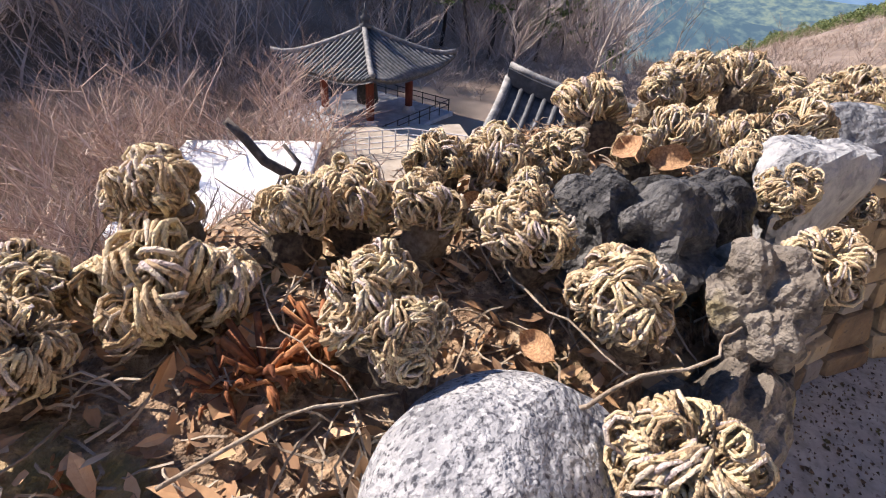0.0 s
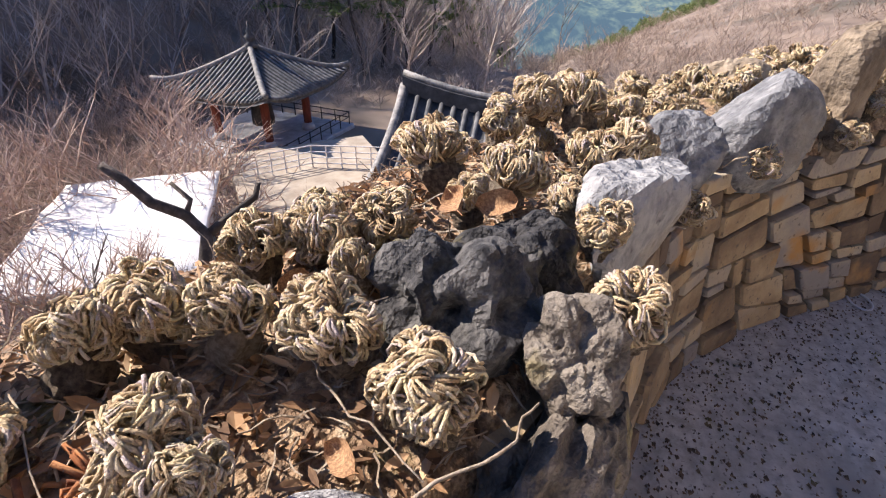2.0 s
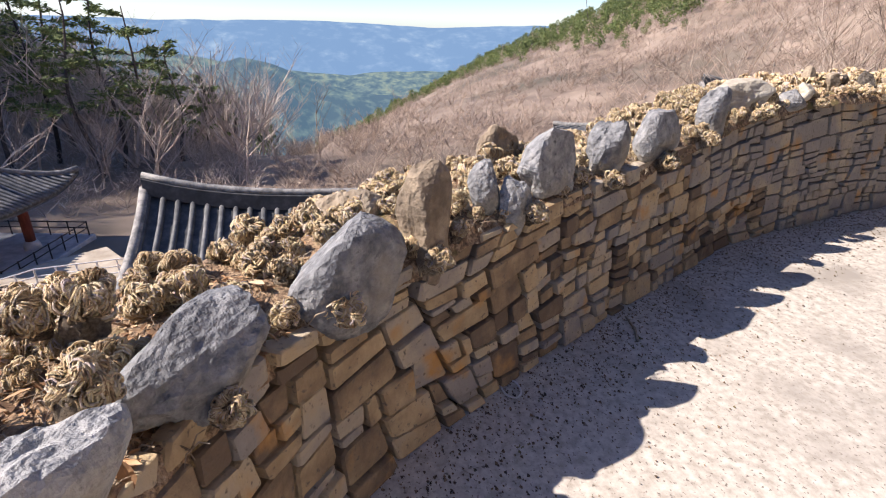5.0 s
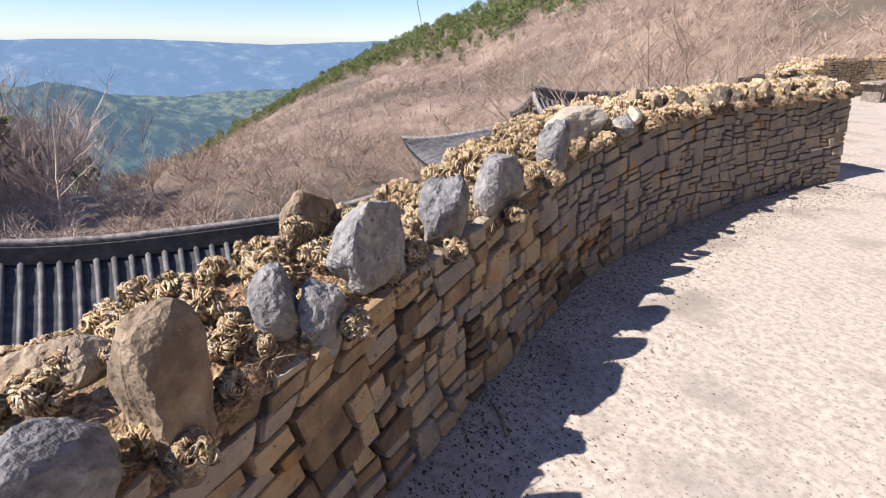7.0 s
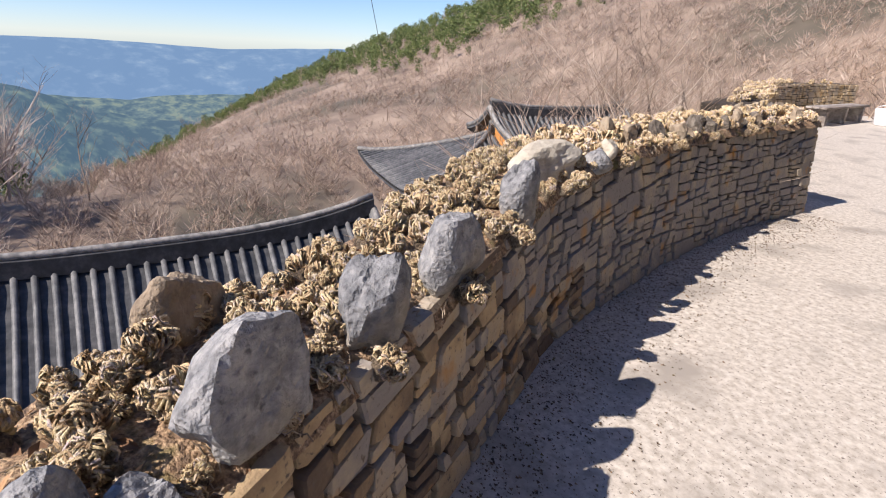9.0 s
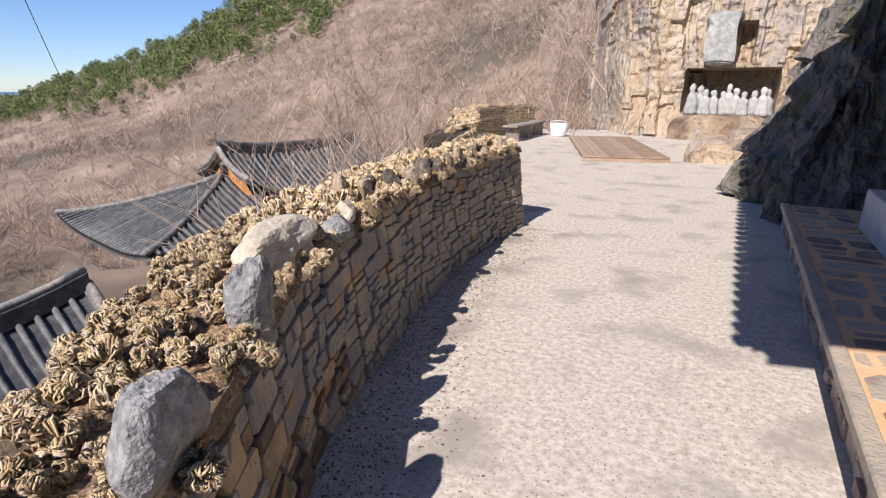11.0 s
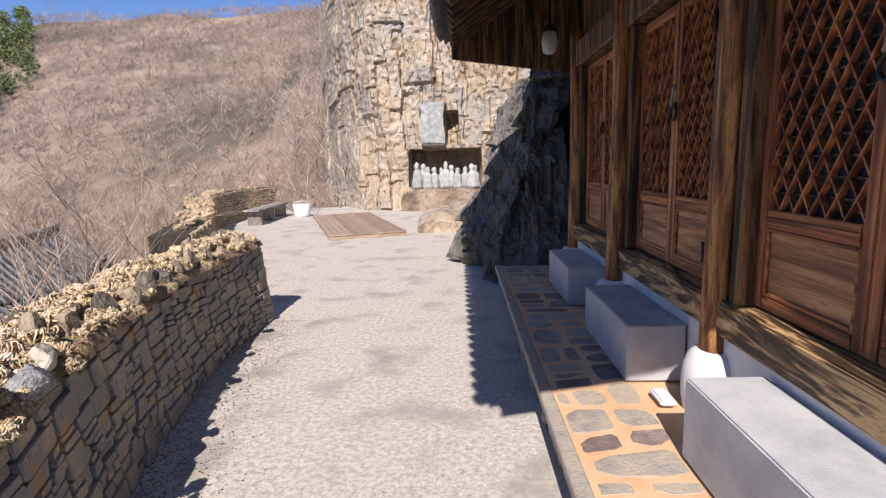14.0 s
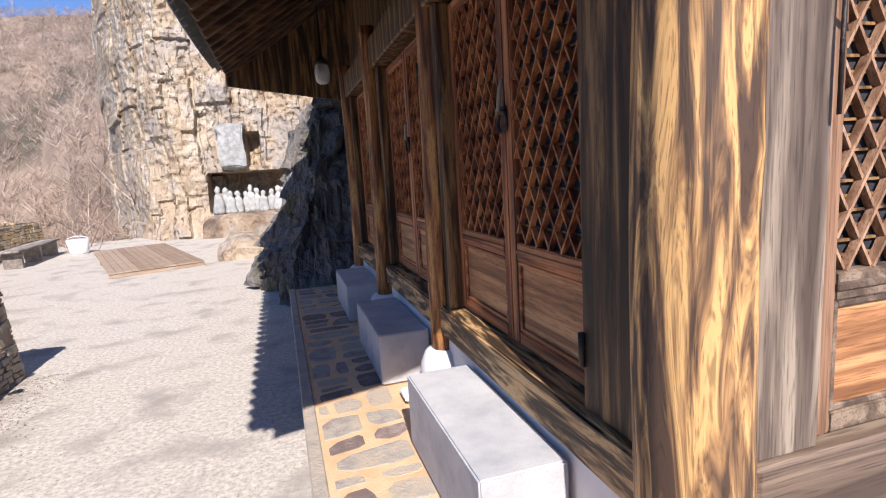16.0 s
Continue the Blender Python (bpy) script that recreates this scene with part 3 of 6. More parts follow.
def clump(rng, n, wide, tall):
    """Evergreen crown: many small leaf sprays in an uneven outline."""
    V, Fc = [], []
    for _ in range(n):
        d = Vector((rng.gauss(0, 1), rng.gauss(0, 1), rng.gauss(0, 1))).normalized() * rng.uniform(0.45, 1.0)
        c = Vector((d.x * wide, d.y * wide, tall * 0.62 + d.z * tall * 0.42))
        a = Vector((rng.gauss(0, 1), rng.gauss(0, 1), rng.gauss(0, 0.5))).normalized() * wide * rng.uniform(0.09, 0.22)
        b = a.cross(Vector((rng.gauss(0, 1), rng.gauss(0, 1), rng.gauss(0, 1)))).normalized() * wide * rng.uniform(0.06, 0.16)
        o = len(V)
        V += [c - a, c + b, c + a, c - b]
        Fc += [(o, o + 1, o + 2, o + 3)]
    return V, Fc


def scatter(name, label, category, mat, protos, spots):
    """Joins turned and scaled copies of the prototypes into one mesh; spots: (x, y, z, size)."""
    rng = random.Random(7)
    arrs = [(np.array([tuple(v) for v in V]), Fc) for V, Fc in protos]
    allv, allf, base = [], [], 0
    for x, y, z, size in spots:
        v, fc = arrs[rng.randrange(len(arrs))]
        a = rng.uniform(0, 2 * math.pi)
        ca, sa = math.cos(a) * size, math.sin(a) * size
        w = np.empty_like(v)
        w[:, 0] = v[:, 0] * ca - v[:, 1] * sa + x
        w[:, 1] = v[:, 0] * sa + v[:, 1] * ca + y
        w[:, 2] = v[:, 2] * size * rng.uniform(0.85, 1.15) + z
        allv.append(w)
        allf += [tuple(i + base for i in q) for q in fc]
        base += len(v)
    me = bpy.data.meshes.new(name)
    me.from_pydata(np.concatenate(allv).tolist(), [], allf)
    me.materials.append(mat)
    ob = new(name, me)
    return tagged(ob, label, category, kind="stuff")


def polar_spots(rng, count, yaw0, yaw1, r0, r1, s0, s1, keep=None, power=1.0):
    out = []
    while len(out) < count:
        yaw = rng.uniform(yaw0, yaw1)
        el, rc = crest(yaw)
        hi = min(r1, rc * 1.03)
        if hi <= r0:
            continue
        r = r0 + (hi - r0) * rng.random() ** power
        x, y = ORIGIN[0] - r * math.sin(radians(yaw)), ORIGIN[1] + r * math.cos(radians(yaw))
        if keep and not keep(yaw, r, x, y):
            continue
        out.append((x, y, ground_height(x, y) - 0.1, rng.uniform(s0, s1)))
    return out


rng = random.Random(11)
tufts = [tuft(rng, 26, 1.2, 1.7, 0.012) for _ in range(6)]
far_tufts = [tuft(rng, 19, 1.9, 2.1, 0.024) for _ in range(8)]
trees = [branch_tree(rng, 7.5, limbs=9, depth=3, r0=0.075, spread=0.62, up=0.30) for _ in range(6)]
small_trees = [branch_tree(rng, 3.2, limbs=5, depth=3, r0=0.03, spread=0.6, up=0.3) for _ in range(5)]
pines = [clump(rng, 170, 1.5, 4.2) for _ in range(5)]


def off_roofs(yaw, r, x, y):
    return not (-22 < x < -9 and -7 < y < 12) and not (-33 < x < -15 and 9 < y < 31) and not (x > -6.5 and -1 < y < 25) and not (-32 < x < -5 and -22 < y < -5)


scatter("hillside_brush", "leafless brown brush covering the hillside", "shrubs", BRUSH, far_tufts, polar_spots(rng, 10000, 8, 93, 45, 430, 0.6, 1.4, off_roofs, 0.75))
scatter("hillside_brush", "leafless brown brush on the near slope", "shrubs", BRUSH, tufts, polar_spots(rng, 1500, 10, 95, 14, 60, 0.8, 1.5, off_roofs))
scatter("hillside_trees", "small bare trees scattered over the slope", "trees", BRUSH, small_trees, polar_spots(rng, 360, 8, 95, 22, 260, 0.9, 2.2, off_roofs))
scatter("bare_woods", "dark leafless woods on the shaded slope", "trees", DARKWOODS, trees, polar_spots(rng, 700, 95, 165, 36, 130, 0.7, 1.7, off_roofs))
scatter("woods_undergrowth", "grey-brown undergrowth below the bare woods", "shrubs", DARKWOODS, tufts, polar_spots(rng, 3000, 97, 165, 28, 115, 0.8, 1.7, off_roofs))
scatter("pine_belt", "green pines along the upper slope", "trees", PINE, pines,
        polar_spots(rng, 1900, 38, 92, 100, 430, 0.35, 1.15, lambda yaw, r, x, y: r > crest(yaw)[1] * tri(yaw, [38, 60, 92], [0.66, 0.52, 0.36]) + rng.uniform(-12, 30)))
scatter("pine_belt", "sparse pines above the pavilion woods", "trees", PINE, pines, polar_spots(rng, 90, 95, 120, 60, 200, 0.7, 1.4))
scatter("slope_brush", "pale leafless brush on the slope below the wall", "shrubs", PALETWIG, tufts, polar_spots(rng, 1500, 118, 172, 11, 42, 0.7, 1.3, lambda yaw, r, x, y: not (-14 < x < -6.3 and -14.4 < y < -6.6) and not (x < -14 and y > -19.5)))


# ---- the hall beside the terrace ----
ROW = [(0.17, 5.42), (0.13, 7.2), (0.15, 8.95)]        # columns along the front
hall = thing("temple_hall", "small timber temple hall with lattice doors and tiled eaves", "building", kind="structure")
part("foundation", box_bm(-0.70, 4.4, 3.38, 9.6, -0.02, 0.285, 0.01), TERRACOTTA, hall, "orange mortar bed of the stone platform")
part("end_stone", box_bm(-0.765, 4.4, 3.34, 3.378, -0.02, 0.292, 0.008), FLAG, hall, "rough stone end of the platform")
part("plinth", box_bm(0.17, 0.34, 3.4, 9.2, 0.285, 0.745, 0.006), PLASTER, hall, "white plastered plinth under the doors")
part("side_plinth", box_bm(0.4, 4.2, 3.30, 3.44, 0.285, 0.66, 0.006), PLASTER, hall, "white plastered plinth")
part("sill_beam", box_bm(0.125, 0.33, 3.4, 9.1, 0.745, 0.93, 0.012, seg=2), SILLWOOD, hall, "banded weathered sill timber")
part("lintel", box_bm(0.12, 0.34, 3.40, 9.1, 2.72, 2.98, 0.012), JAMBWOOD, hall)
part("upper_wall", box_bm(0.24, 0.40, 3.35, 9.1, 2.98, 4.5, 0.005), JAMBWOOD, hall)
part("back_wall", box_bm(4.0, 4.2, 3.3, 9.2, 0.28, 4.4, 0.005), PLASTER, hall)
part("end_wall", box_bm(0.42, 4.0, 8.9, 9.08, 0.28, 4.4, 0.005), PLASTER, hall)


def wavy_column(r, z0, z1, seed, taper=0.06, sides=28, rings=26, crack=0.0):
    """A hand-hewn post: slightly crooked, with knots."""
    rg = random.Random(seed)
    V, Fc = [], []
    knots = [(rg.uniform(0, 6.28), rg.uniform(z0 + 0.2, z1 - 0.2)) for _ in range(6)]
    for i in range(rings):
        z = z0 + (z1 - z0) * i / (rings - 1)
        cx, cy = 0.012 * math.sin(z * 1.7 + seed), 0.012 * math.cos(z * 1.3 + seed * 2)
        for k in range(sides):
            a = 2 * math.pi * k / sides
            rr = r * (1 - taper * i / rings) + 0.006 * noise.noise(Vector((math.cos(a) * 1.5, math.sin(a) * 1.5, z * 0.8 + seed * 9)))
            for ka, kz in knots:
                d = ((math.cos(a) - math.cos(ka)) ** 2 + (math.sin(a) - math.sin(ka)) ** 2) * 9 + ((z - kz) / 0.07) ** 2
                rr += 0.008 * math.exp(-d)
            if crack and k == int(sides * 0.52):
                rr -= crack
            V.append((cx + rr * math.cos(a), cy + rr * math.sin(a), z))
    for i in range(rings - 1):
        for k in range(sides):
            k2 = (k + 1) % sides
            Fc.append((i * sides + k, i * sides + k2, (i + 1) * sides + k2, (i + 1) * sides + k))
    Fc.append(tuple(range(sides))[::-1])
    Fc.append(tuple((rings - 1) * sides + k for k in range(sides)))
    return V, Fc


for i, (x, y) in enumerate(ROW):
    c = link_mesh("column", *wavy_column(0.08, 0.63, 3.1, 3 + i), COLUMNWOOD, hall, "brown round timber column", smooth=True)
    c.location = (x, y, 0)
    b = link_mesh("column_base", *lathe([(0.15, 0.28), (0.165, 0.36), (0.17, 0.46), (0.16, 0.55), (0.135, 0.61), (0.11, 0.636)], 24), PLASTER, hall, "rounded white base stone", smooth=True)
    b.location = (x - 0.01, y, 0)
c = link_mesh("corner_column", *wavy_column(0.155, 0.30, 3.2, 21, taper=0.02, sides=40, rings=40, crack=0.014), POSTWOOD, hall, "thick weathered pine corner post with knots and a split", smooth=True)
c.location = (0.25, 3.335, 0)

def lattice_bm(w, z0, z1, cell_w, cell_h, bar, depth):
    """Crossing bars cut to a field w wide, in the plane of local y and z; local x is depth."""
    bm = bmesh.new()

    def bar_between(a, b, dx):
        d = Vector((0, b[0] - a[0], b[1] - a[1]))
        ln = d.length
        if ln < 0.02:
            return
        ang = math.atan2(d.z, d.y)
        m = Matrix.Translation((dx, a[0], a[1])) @ Matrix.Rotation(ang, 4, "X")
        bmesh.ops.transform(bm_piece := box_bm(-depth / 2, depth / 2, 0, ln, -bar / 2, bar / 2, 0), matrix=m, verts=bm_piece.verts)
        tmp = bpy.data.meshes.new("tmp")
        bm_piece.to_mesh(tmp)
        bm_piece.free()
        bm.from_mesh(tmp)
        bpy.data.meshes.remove(tmp)

    h = z1 - z0
    slope = cell_h / (cell_w / 2) / 2
    step = cell_w / 2 * 2
    n = int((w + h / slope) / step) + 2
    for sgn in (1, -1):
        for i in range(-n, n + 1):
            c0 = i * step
            pts = []
            # y = c0 + sgn * t / slope for heights t
            ts = sorted([0, h] + [(yy - c0) * slope * sgn for yy in (0, w)])
            ts = [t for t in ts if -1e-6 <= t <= h + 1e-6 and -1e-6 <= c0 + sgn * t / slope <= w + 1e-6]
            if len(ts) >= 2:
                a, b = ts[0], ts[-1]
                bar_between((c0 + sgn * a / slope, z0 + a), (c0 + sgn * b / slope, z0 + b), 0.003 * sgn)
    return bm


def leaf_door(y0, y1, sash_mat, rail_mat, panel_mat, name, lock=False):
    """One lattice leaf in the plane x = 0; the outside is at -x."""
    leaf = part(name, box_bm(-0.022, 0.022, y0, y0 + 0.065, 0.945, 2.70, 0.006, seg=2), sash_mat, hall, "red-brown lattice door leaf")
    part("stile", box_bm(-0.022, 0.022, y1 - 0.065, y1, 0.945, 2.70, 0.006, seg=2), sash_mat, leaf)
    for z0, z1 in ((0.945, 1.01), (1.345, 1.43), (2.63, 2.70)):
        part("rail", box_bm(-0.022, 0.022, y0 + 0.065, y1 - 0.065, z0, z1, 0.006, seg=2), rail_mat, leaf)
    part("moulding", box_bm(-0.03, -0.018, y0 + 0.065, y1 - 0.065, 1.375, 1.40, 0.004), rail_mat, leaf)
    part("panel", box_bm(-0.004, 0.014, y0 + 0.05, y1 - 0.05, 1.0, 1.355, 0.003), panel_mat, leaf, "brown wooden lower panel")
    fr = bmesh.new()
    a, b = y0 + 0.066, y1 - 0.066
    box_bm(-0.018, -0.005, a, a + 0.018, 1.012, 1.343, 0.003, fr)
    box_bm(-0.018, -0.005, b - 0.018, b, 1.012, 1.343, 0.003, fr)
    box_bm(-0.018, -0.005, a + 0.02, b - 0.02, 1.012, 1.03, 0.003, fr)
    box_bm(-0.018, -0.005, a + 0.02, b - 0.02, 1.325, 1.343, 0.003, fr)
    part("panel_bead", fr, rail_mat, leaf)
    lat = part("lattice", lattice_bm(y1 - y0 - 0.13, 1.43, 2.63, 0.105, 0.17, 0.0095, 0.026), sash_mat, leaf, "diagonal wooden lattice")
    lat.location = (-0.002, y0 + 0.065, 0)
    hz = bmesh.new()
    k = 0
    while 1.47 + k * 0.0425 < 2.62:
        z = 1.47 + k * 0.0425
        box_bm(0.008, 0.018, y0 + 0.065, y1 - 0.065, z - 0.004, z + 0.004, 0, hz)
        k += 1
    part("lattice_bars", hz, JAMBWOOD, leaf)
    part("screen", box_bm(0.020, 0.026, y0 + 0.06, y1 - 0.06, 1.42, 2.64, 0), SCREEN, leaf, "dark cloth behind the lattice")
    return leaf


def torus(R, r, n=22, m=8):
    pts = [(0, R * math.cos(2 * math.pi * i / n), R * math.sin(2 * math.pi * i / n)) for i in range(n + 1)]
    return tube(pts, r, m, cap=False)


bays = [(3.46, 5.3), (5.52, 7.08), (7.32, 8.86)]
for i, (a, b) in enumerate(bays):
    ja = 0.30 if i == 0 else 0.10
    part("jamb", box_bm(0.16, 0.34, a - 0.04, a + ja, 0.93, 2.72, 0.01), JAMBWOOD, hall, "dark split-grained door jamb")
    part("jamb", box_bm(0.16, 0.34, b - 0.07, b + 0.02, 0.93, 2.72, 0.01), JAMBWOOD, hall, "dark split-grained door jamb")
    y0, y1 = a + ja, b - 0.07
    mid = (y0 + y1) / 2
    for p, q in ((y0, mid - 0.002), (mid + 0.002, y1)):
        lf = leaf_door(p, q, DOORWOOD, RAILWOOD, PANELWOOD, "door_leaf")
        lf.location = (0.262, 0, 0)
    # ring handle and bolt on the meeting stile
    rv, rf = torus(0.048, 0.009)
    ring = link_mesh("door_ring", rv, rf, IRON, hall, "black iron pull ring", smooth=True)
    ring.location = (0.225, mid + 0.0, 1.98)
    rp = bmesh.new()
    box_bm(0.220, 0.24, mid - 0.025, mid + 0.025, 2.01, 2.05, 0.004, rp)
    part("ring_plate", rp, IRON, ring).location = (-0.225, -mid, -1.98)
    pv, pf = tube([(0.215, mid + 0.02, 2.03), (0.205, mid - 0.03, 2.12), (0.21, mid - 0.05, 2.16)], 0.010, 6)
    link_mesh("door_bolt", pv, pf, GREYWOOD, hall, "worn wooden bolt peg", smooth=True)
    for z in (1.15, 2.4):
        hv, hf = tube([(0.152, a + ja - 0.012, z - 0.06), (0.150, a + ja - 0.012, z + 0.06)], 0.012, 8)
        link_mesh("hinge", hv, hf, IRON, hall, "black iron hinge", smooth=True)

# side of the hall that faces the sun
part("side_post", box_bm(0.37, 0.62, 3.27, 3.45, 0.93, 2.75, 0.012), SIDEWOOD, hall, "sun-bleached side post")
part("side_sill", box_bm(0.38, 4.0, 3.25, 3.46, 0.66, 0.93, 0.012), SIDERAIL, hall, "sun-bleached side sill timber")
part("side_lintel", box_bm(0.3, 4.0, 3.26, 3.46, 2.75, 3.0, 0.012), SIDERAIL, hall)
part("side_wall", box_bm(2.06, 4.0, 3.30, 3.44, 0.93, 4.4, 0.005), PLASTER, hall)
part("side_gable", box_bm(0.42, 2.04, 3.30, 3.44, 3.0, 4.4, 0.005), JAMBWOOD, hall)
for x0 in (0.63, 1.34):
    lf = leaf_door(-0.70, 0.0, SIDEDOOR, SIDERAIL, PANELWOOD, "side_door_leaf")
    lf.matrix_basis = Matrix.Translation((x0, 3.32, 0)) @ Matrix.Rotation(math.pi / 2, 4, "Z")
rv, rf = torus(0.05, 0.008)
ring = link_mesh("door_ring", rv, rf, IRON, hall, "black iron hook ring", smooth=True)
ring.matrix_basis = Matrix.Translation((0.66, 3.24, 2.19)) @ Matrix.Rotation(1.2, 4, "Z")
hv, hf = tube([(0.61, 3.25, 2.2), (0.60, 3.245, 2.05), (0.60, 3.245, 1.86)], 0.006, 6)
link_mesh("door_hook", hv, hf, IRON, hall, "thin iron latch rod", smooth=True)

# eaves and roof
EX, EZ, RX, RZ = -1.42, 3.28, 2.2, 5.75
Y0, Y1 = 2.28, 10.3
slope = (RZ - EZ) / (RX - EX)


def eave_lift(y):
    q = abs((y - (Y0 + Y1) / 2) / ((Y1 - Y0) / 2))
    return 0.10 * q ** 3


V, Fc = [], []
for j in range(25):
    y = Y0 + 0.03 + (Y1 - Y0 - 0.06) * j / 24
    l = eave_lift(y)
    V += [(EX + 0.03, y, EZ + l), (RX, y, RZ + l * 0.3), (5.6, y, EZ + 0.1), (EX + 0.03, y, EZ + l - 0.09), (RX, y, RZ - 0.1), (5.6, y, EZ)]
for j in range(24):
    a, b = j * 6, (j + 1) * 6
    Fc += [(a, b, b + 1, a + 1), (a + 1, b + 1, b + 2, a + 2), (a + 3, a + 4, b + 4, b + 3), (a + 4, a + 5, b + 5, b + 4), (a, a + 3, b + 3, b), (a + 2, b + 2, b + 5, a + 5)]
Fc += [(0, 1, 4, 3), (1, 2, 5, 4), (144, 147, 148, 145), (145, 148, 149, 146)]
link_mesh("roof_bed", V, Fc, TILE, hall, "grey tiled roof")
k = 0
while Y0 + 0.08 + k * 0.235 < Y1 - 0.05:
    y = Y0 + 0.08 + k * 0.235
    l = eave_lift(y)
    tv, tf = tube([(EX - 0.06, y, EZ + l - 0.01), ((EX + RX) / 2, y, (EZ + RZ) / 2 + l * 0.6 - 0.02), (RX, y, RZ + 0.02)], 0.075, 8)
    link_mesh("roof_tile", tv, tf, TILE, hall, "", smooth=True)
    k += 1
k = 0
while Y0 + 0.1 + k * 0.30 < Y1 - 0.1:
    y = Y0 + 0.1 + k * 0.30
    l = eave_lift(y)
    bmr = box_bm(0, 2.35, -0.045, 0.045, -0.05, 0.05, 0.012)
    bmesh.ops.transform(bmr, matrix=Matrix.Translation((EX + 0.12, y, EZ - 0.13 + l)) @ Matrix.Rotation(-math.atan(slope), 4, "Y"), verts=bmr.verts)
    part("rafter", bmr, EAVEWOOD, hall, "brown eave rafter")
    k += 1
for yy, nm in ((Y1 - 0.04, "barge_board"), (Y0 + 0.08, "barge_board")):
    z_in = 2.83 if yy > 6 else 3.62
    z_out = 3.09 if yy > 6 else 3.16
    bb = bmesh.new()
    pr = [(EX + 0.12, z_out), (0.55, z_in), (0.55, EZ + slope * (0.55 - EX) - 0.1), (EX + 0.12, EZ + 0.03)]
    fr_ = [bb.verts.new((x, yy - 0.03, z)) for x, z in pr]
    bk_ = [bb.verts.new((x, yy + 0.03, z)) for x, z in pr]
    bb.faces.new(fr_)
    bb.faces.new(bk_[::-1])
    for i in range(4):
        bb.faces.new((fr_[i], bk_[i], bk_[(i + 1) % 4], fr_[(i + 1) % 4]))
    bmesh.ops.recalc_face_normals(bb, faces=bb.faces)
    part(nm, bb, JAMBWOOD, hall, "dark board closing the eave end")

lantern = thing("hanging_lantern", "small glass and metal lantern hung under the eave", "lantern", (-0.06, 9.6, 3.0))
link_mesh("lantern_body", *lathe([(0.05, 0), (0.085, 0.03), (0.10, 0.14), (0.085, 0.24), (0.05, 0.27)], 12), WHITEMETAL, lantern, "ribbed pale glass body", smooth=True)
link_mesh("lantern_cap", *lathe([(0.10, 0.27), (0.06, 0.32), (0.02, 0.36), (0.012, 1.0)], 12), IRON, lantern, "dark metal cap and rod", smooth=True)

# sawn granite step blocks
for y0, y1, z1 in ((3.85, 4.93, 0.69), (5.77, 6.86, 0.665), (7.55, 8.62, 0.665)):
    blk = part("granite_block", box_bm(-0.21, 0.15, y0, y1, 0.30, z1, 0.008, seg=2), BLOCK, None)
    tagged(blk, "pale grey sawn granite step block on the hall platform", "stone block", group="step blocks before the doors")
blk = part("granite_block", box_bm(0.75, 2.1, 2.98, 3.24, 0.29, 0.62, 0.008, seg=2), BLOCK, None)
tagged(blk, "pale sawn granite step block in full sun", "stone block", group="step blocks before the doors")
tray = part("plastic_tray", box_bm(0.0, 0.09, 4.98, 5.16, 0.31, 0.345, 0.01, rot=Matrix.Translation((-0.13, 0.42, 0)), seg=2), PLASTIC, None)
tagged(tray, "small white plastic tray lying beside a column base", "tray")


# ---- cliff and shrine ----
def cliff_sheet(name, label, mat, xs, zs, fn, parent=None):
    V = [fn(x, z) for x in xs for z in zs]
    nz = len(zs)
    Fc = [(i * nz + j, (i + 1) * nz + j, (i + 1) * nz + j + 1, i * nz + j + 1) for i in range(len(xs) - 1) for j in range(nz - 1)]
    ob = link_mesh(name, V, Fc, mat)
    return tagged(ob, label, "cliff", kind="structure")


def block_step(x, z, sx, sz, seed):
    """Straight-sided broken blocks, offset from column to column."""
    cx = math.floor((x + 0.16 * noise.noise(Vector((x * 0.9, z * 0.5, seed)))) * sx)
    shift = noise.noise(Vector((cx * 5.3 + 0.5, seed, 1.5))) * 4
    cz = math.floor((z + 0.14 * noise.noise(Vector((x * 0.6, z * 0.9, seed + 3)))) * sz + shift)
    return noise.noise(Vector((cx * 3.17 + 0.5, cz * 2.71 + 0.5, seed)))


def face_relief(x, z, sx, sz, seed):
    return (0.62 * block_step(x, z, sx, sz, seed) + 0.34 * block_step(x + z * 0.12, z, sx * 2.6, sz * 1.9, seed + 7) + 0.09 * block_step(x - z * 0.1, z, sx * 5.2, sz * 6.0, seed + 11)
            + 0.34 * noise.noise(Vector((x * 0.8, z * 0.5, seed))) + 0.10 * noise.noise(Vector((x * 5, z * 5, seed))))


def sunny(x, z):
    y = 22.2 + face_relief(x, z, 0.95, 0.24, 3.0)
    y += 0.10 * z
    if x < -4.2:
        y += (-4.2 - x) ** 1.5 * 1.1
    if -3.05 < x < -0.45 and 0.75 < z < 2.15:
        y += 1.3
    if -1.68 < x < -1.2 and 2.35 < z < 3.5:
        y += 0.7
    if z < 0.9 and x < -2.6:
        y -= 0.5 * (0.9 - z)
    return (x + 0.12 * noise.noise(Vector((x, z, 8))), y, z)


cliff_sheet("backdrop_cliff", "sunlit ochre cliff of broken upright rock", CLIFF, np.linspace(-9.5, 7.5, 300), np.linspace(-0.3, 16.5, 260), sunny)


OUT = Line([(4.5, 9.75), (1.2, 9.7), (-0.2, 9.75), (-0.75, 9.95), (-1.0, 10.7), (-1.12, 12.0), (-1.18, 13.6), (-0.75, 15.2), (0.3, 17.5), (2.5, 20.5)])


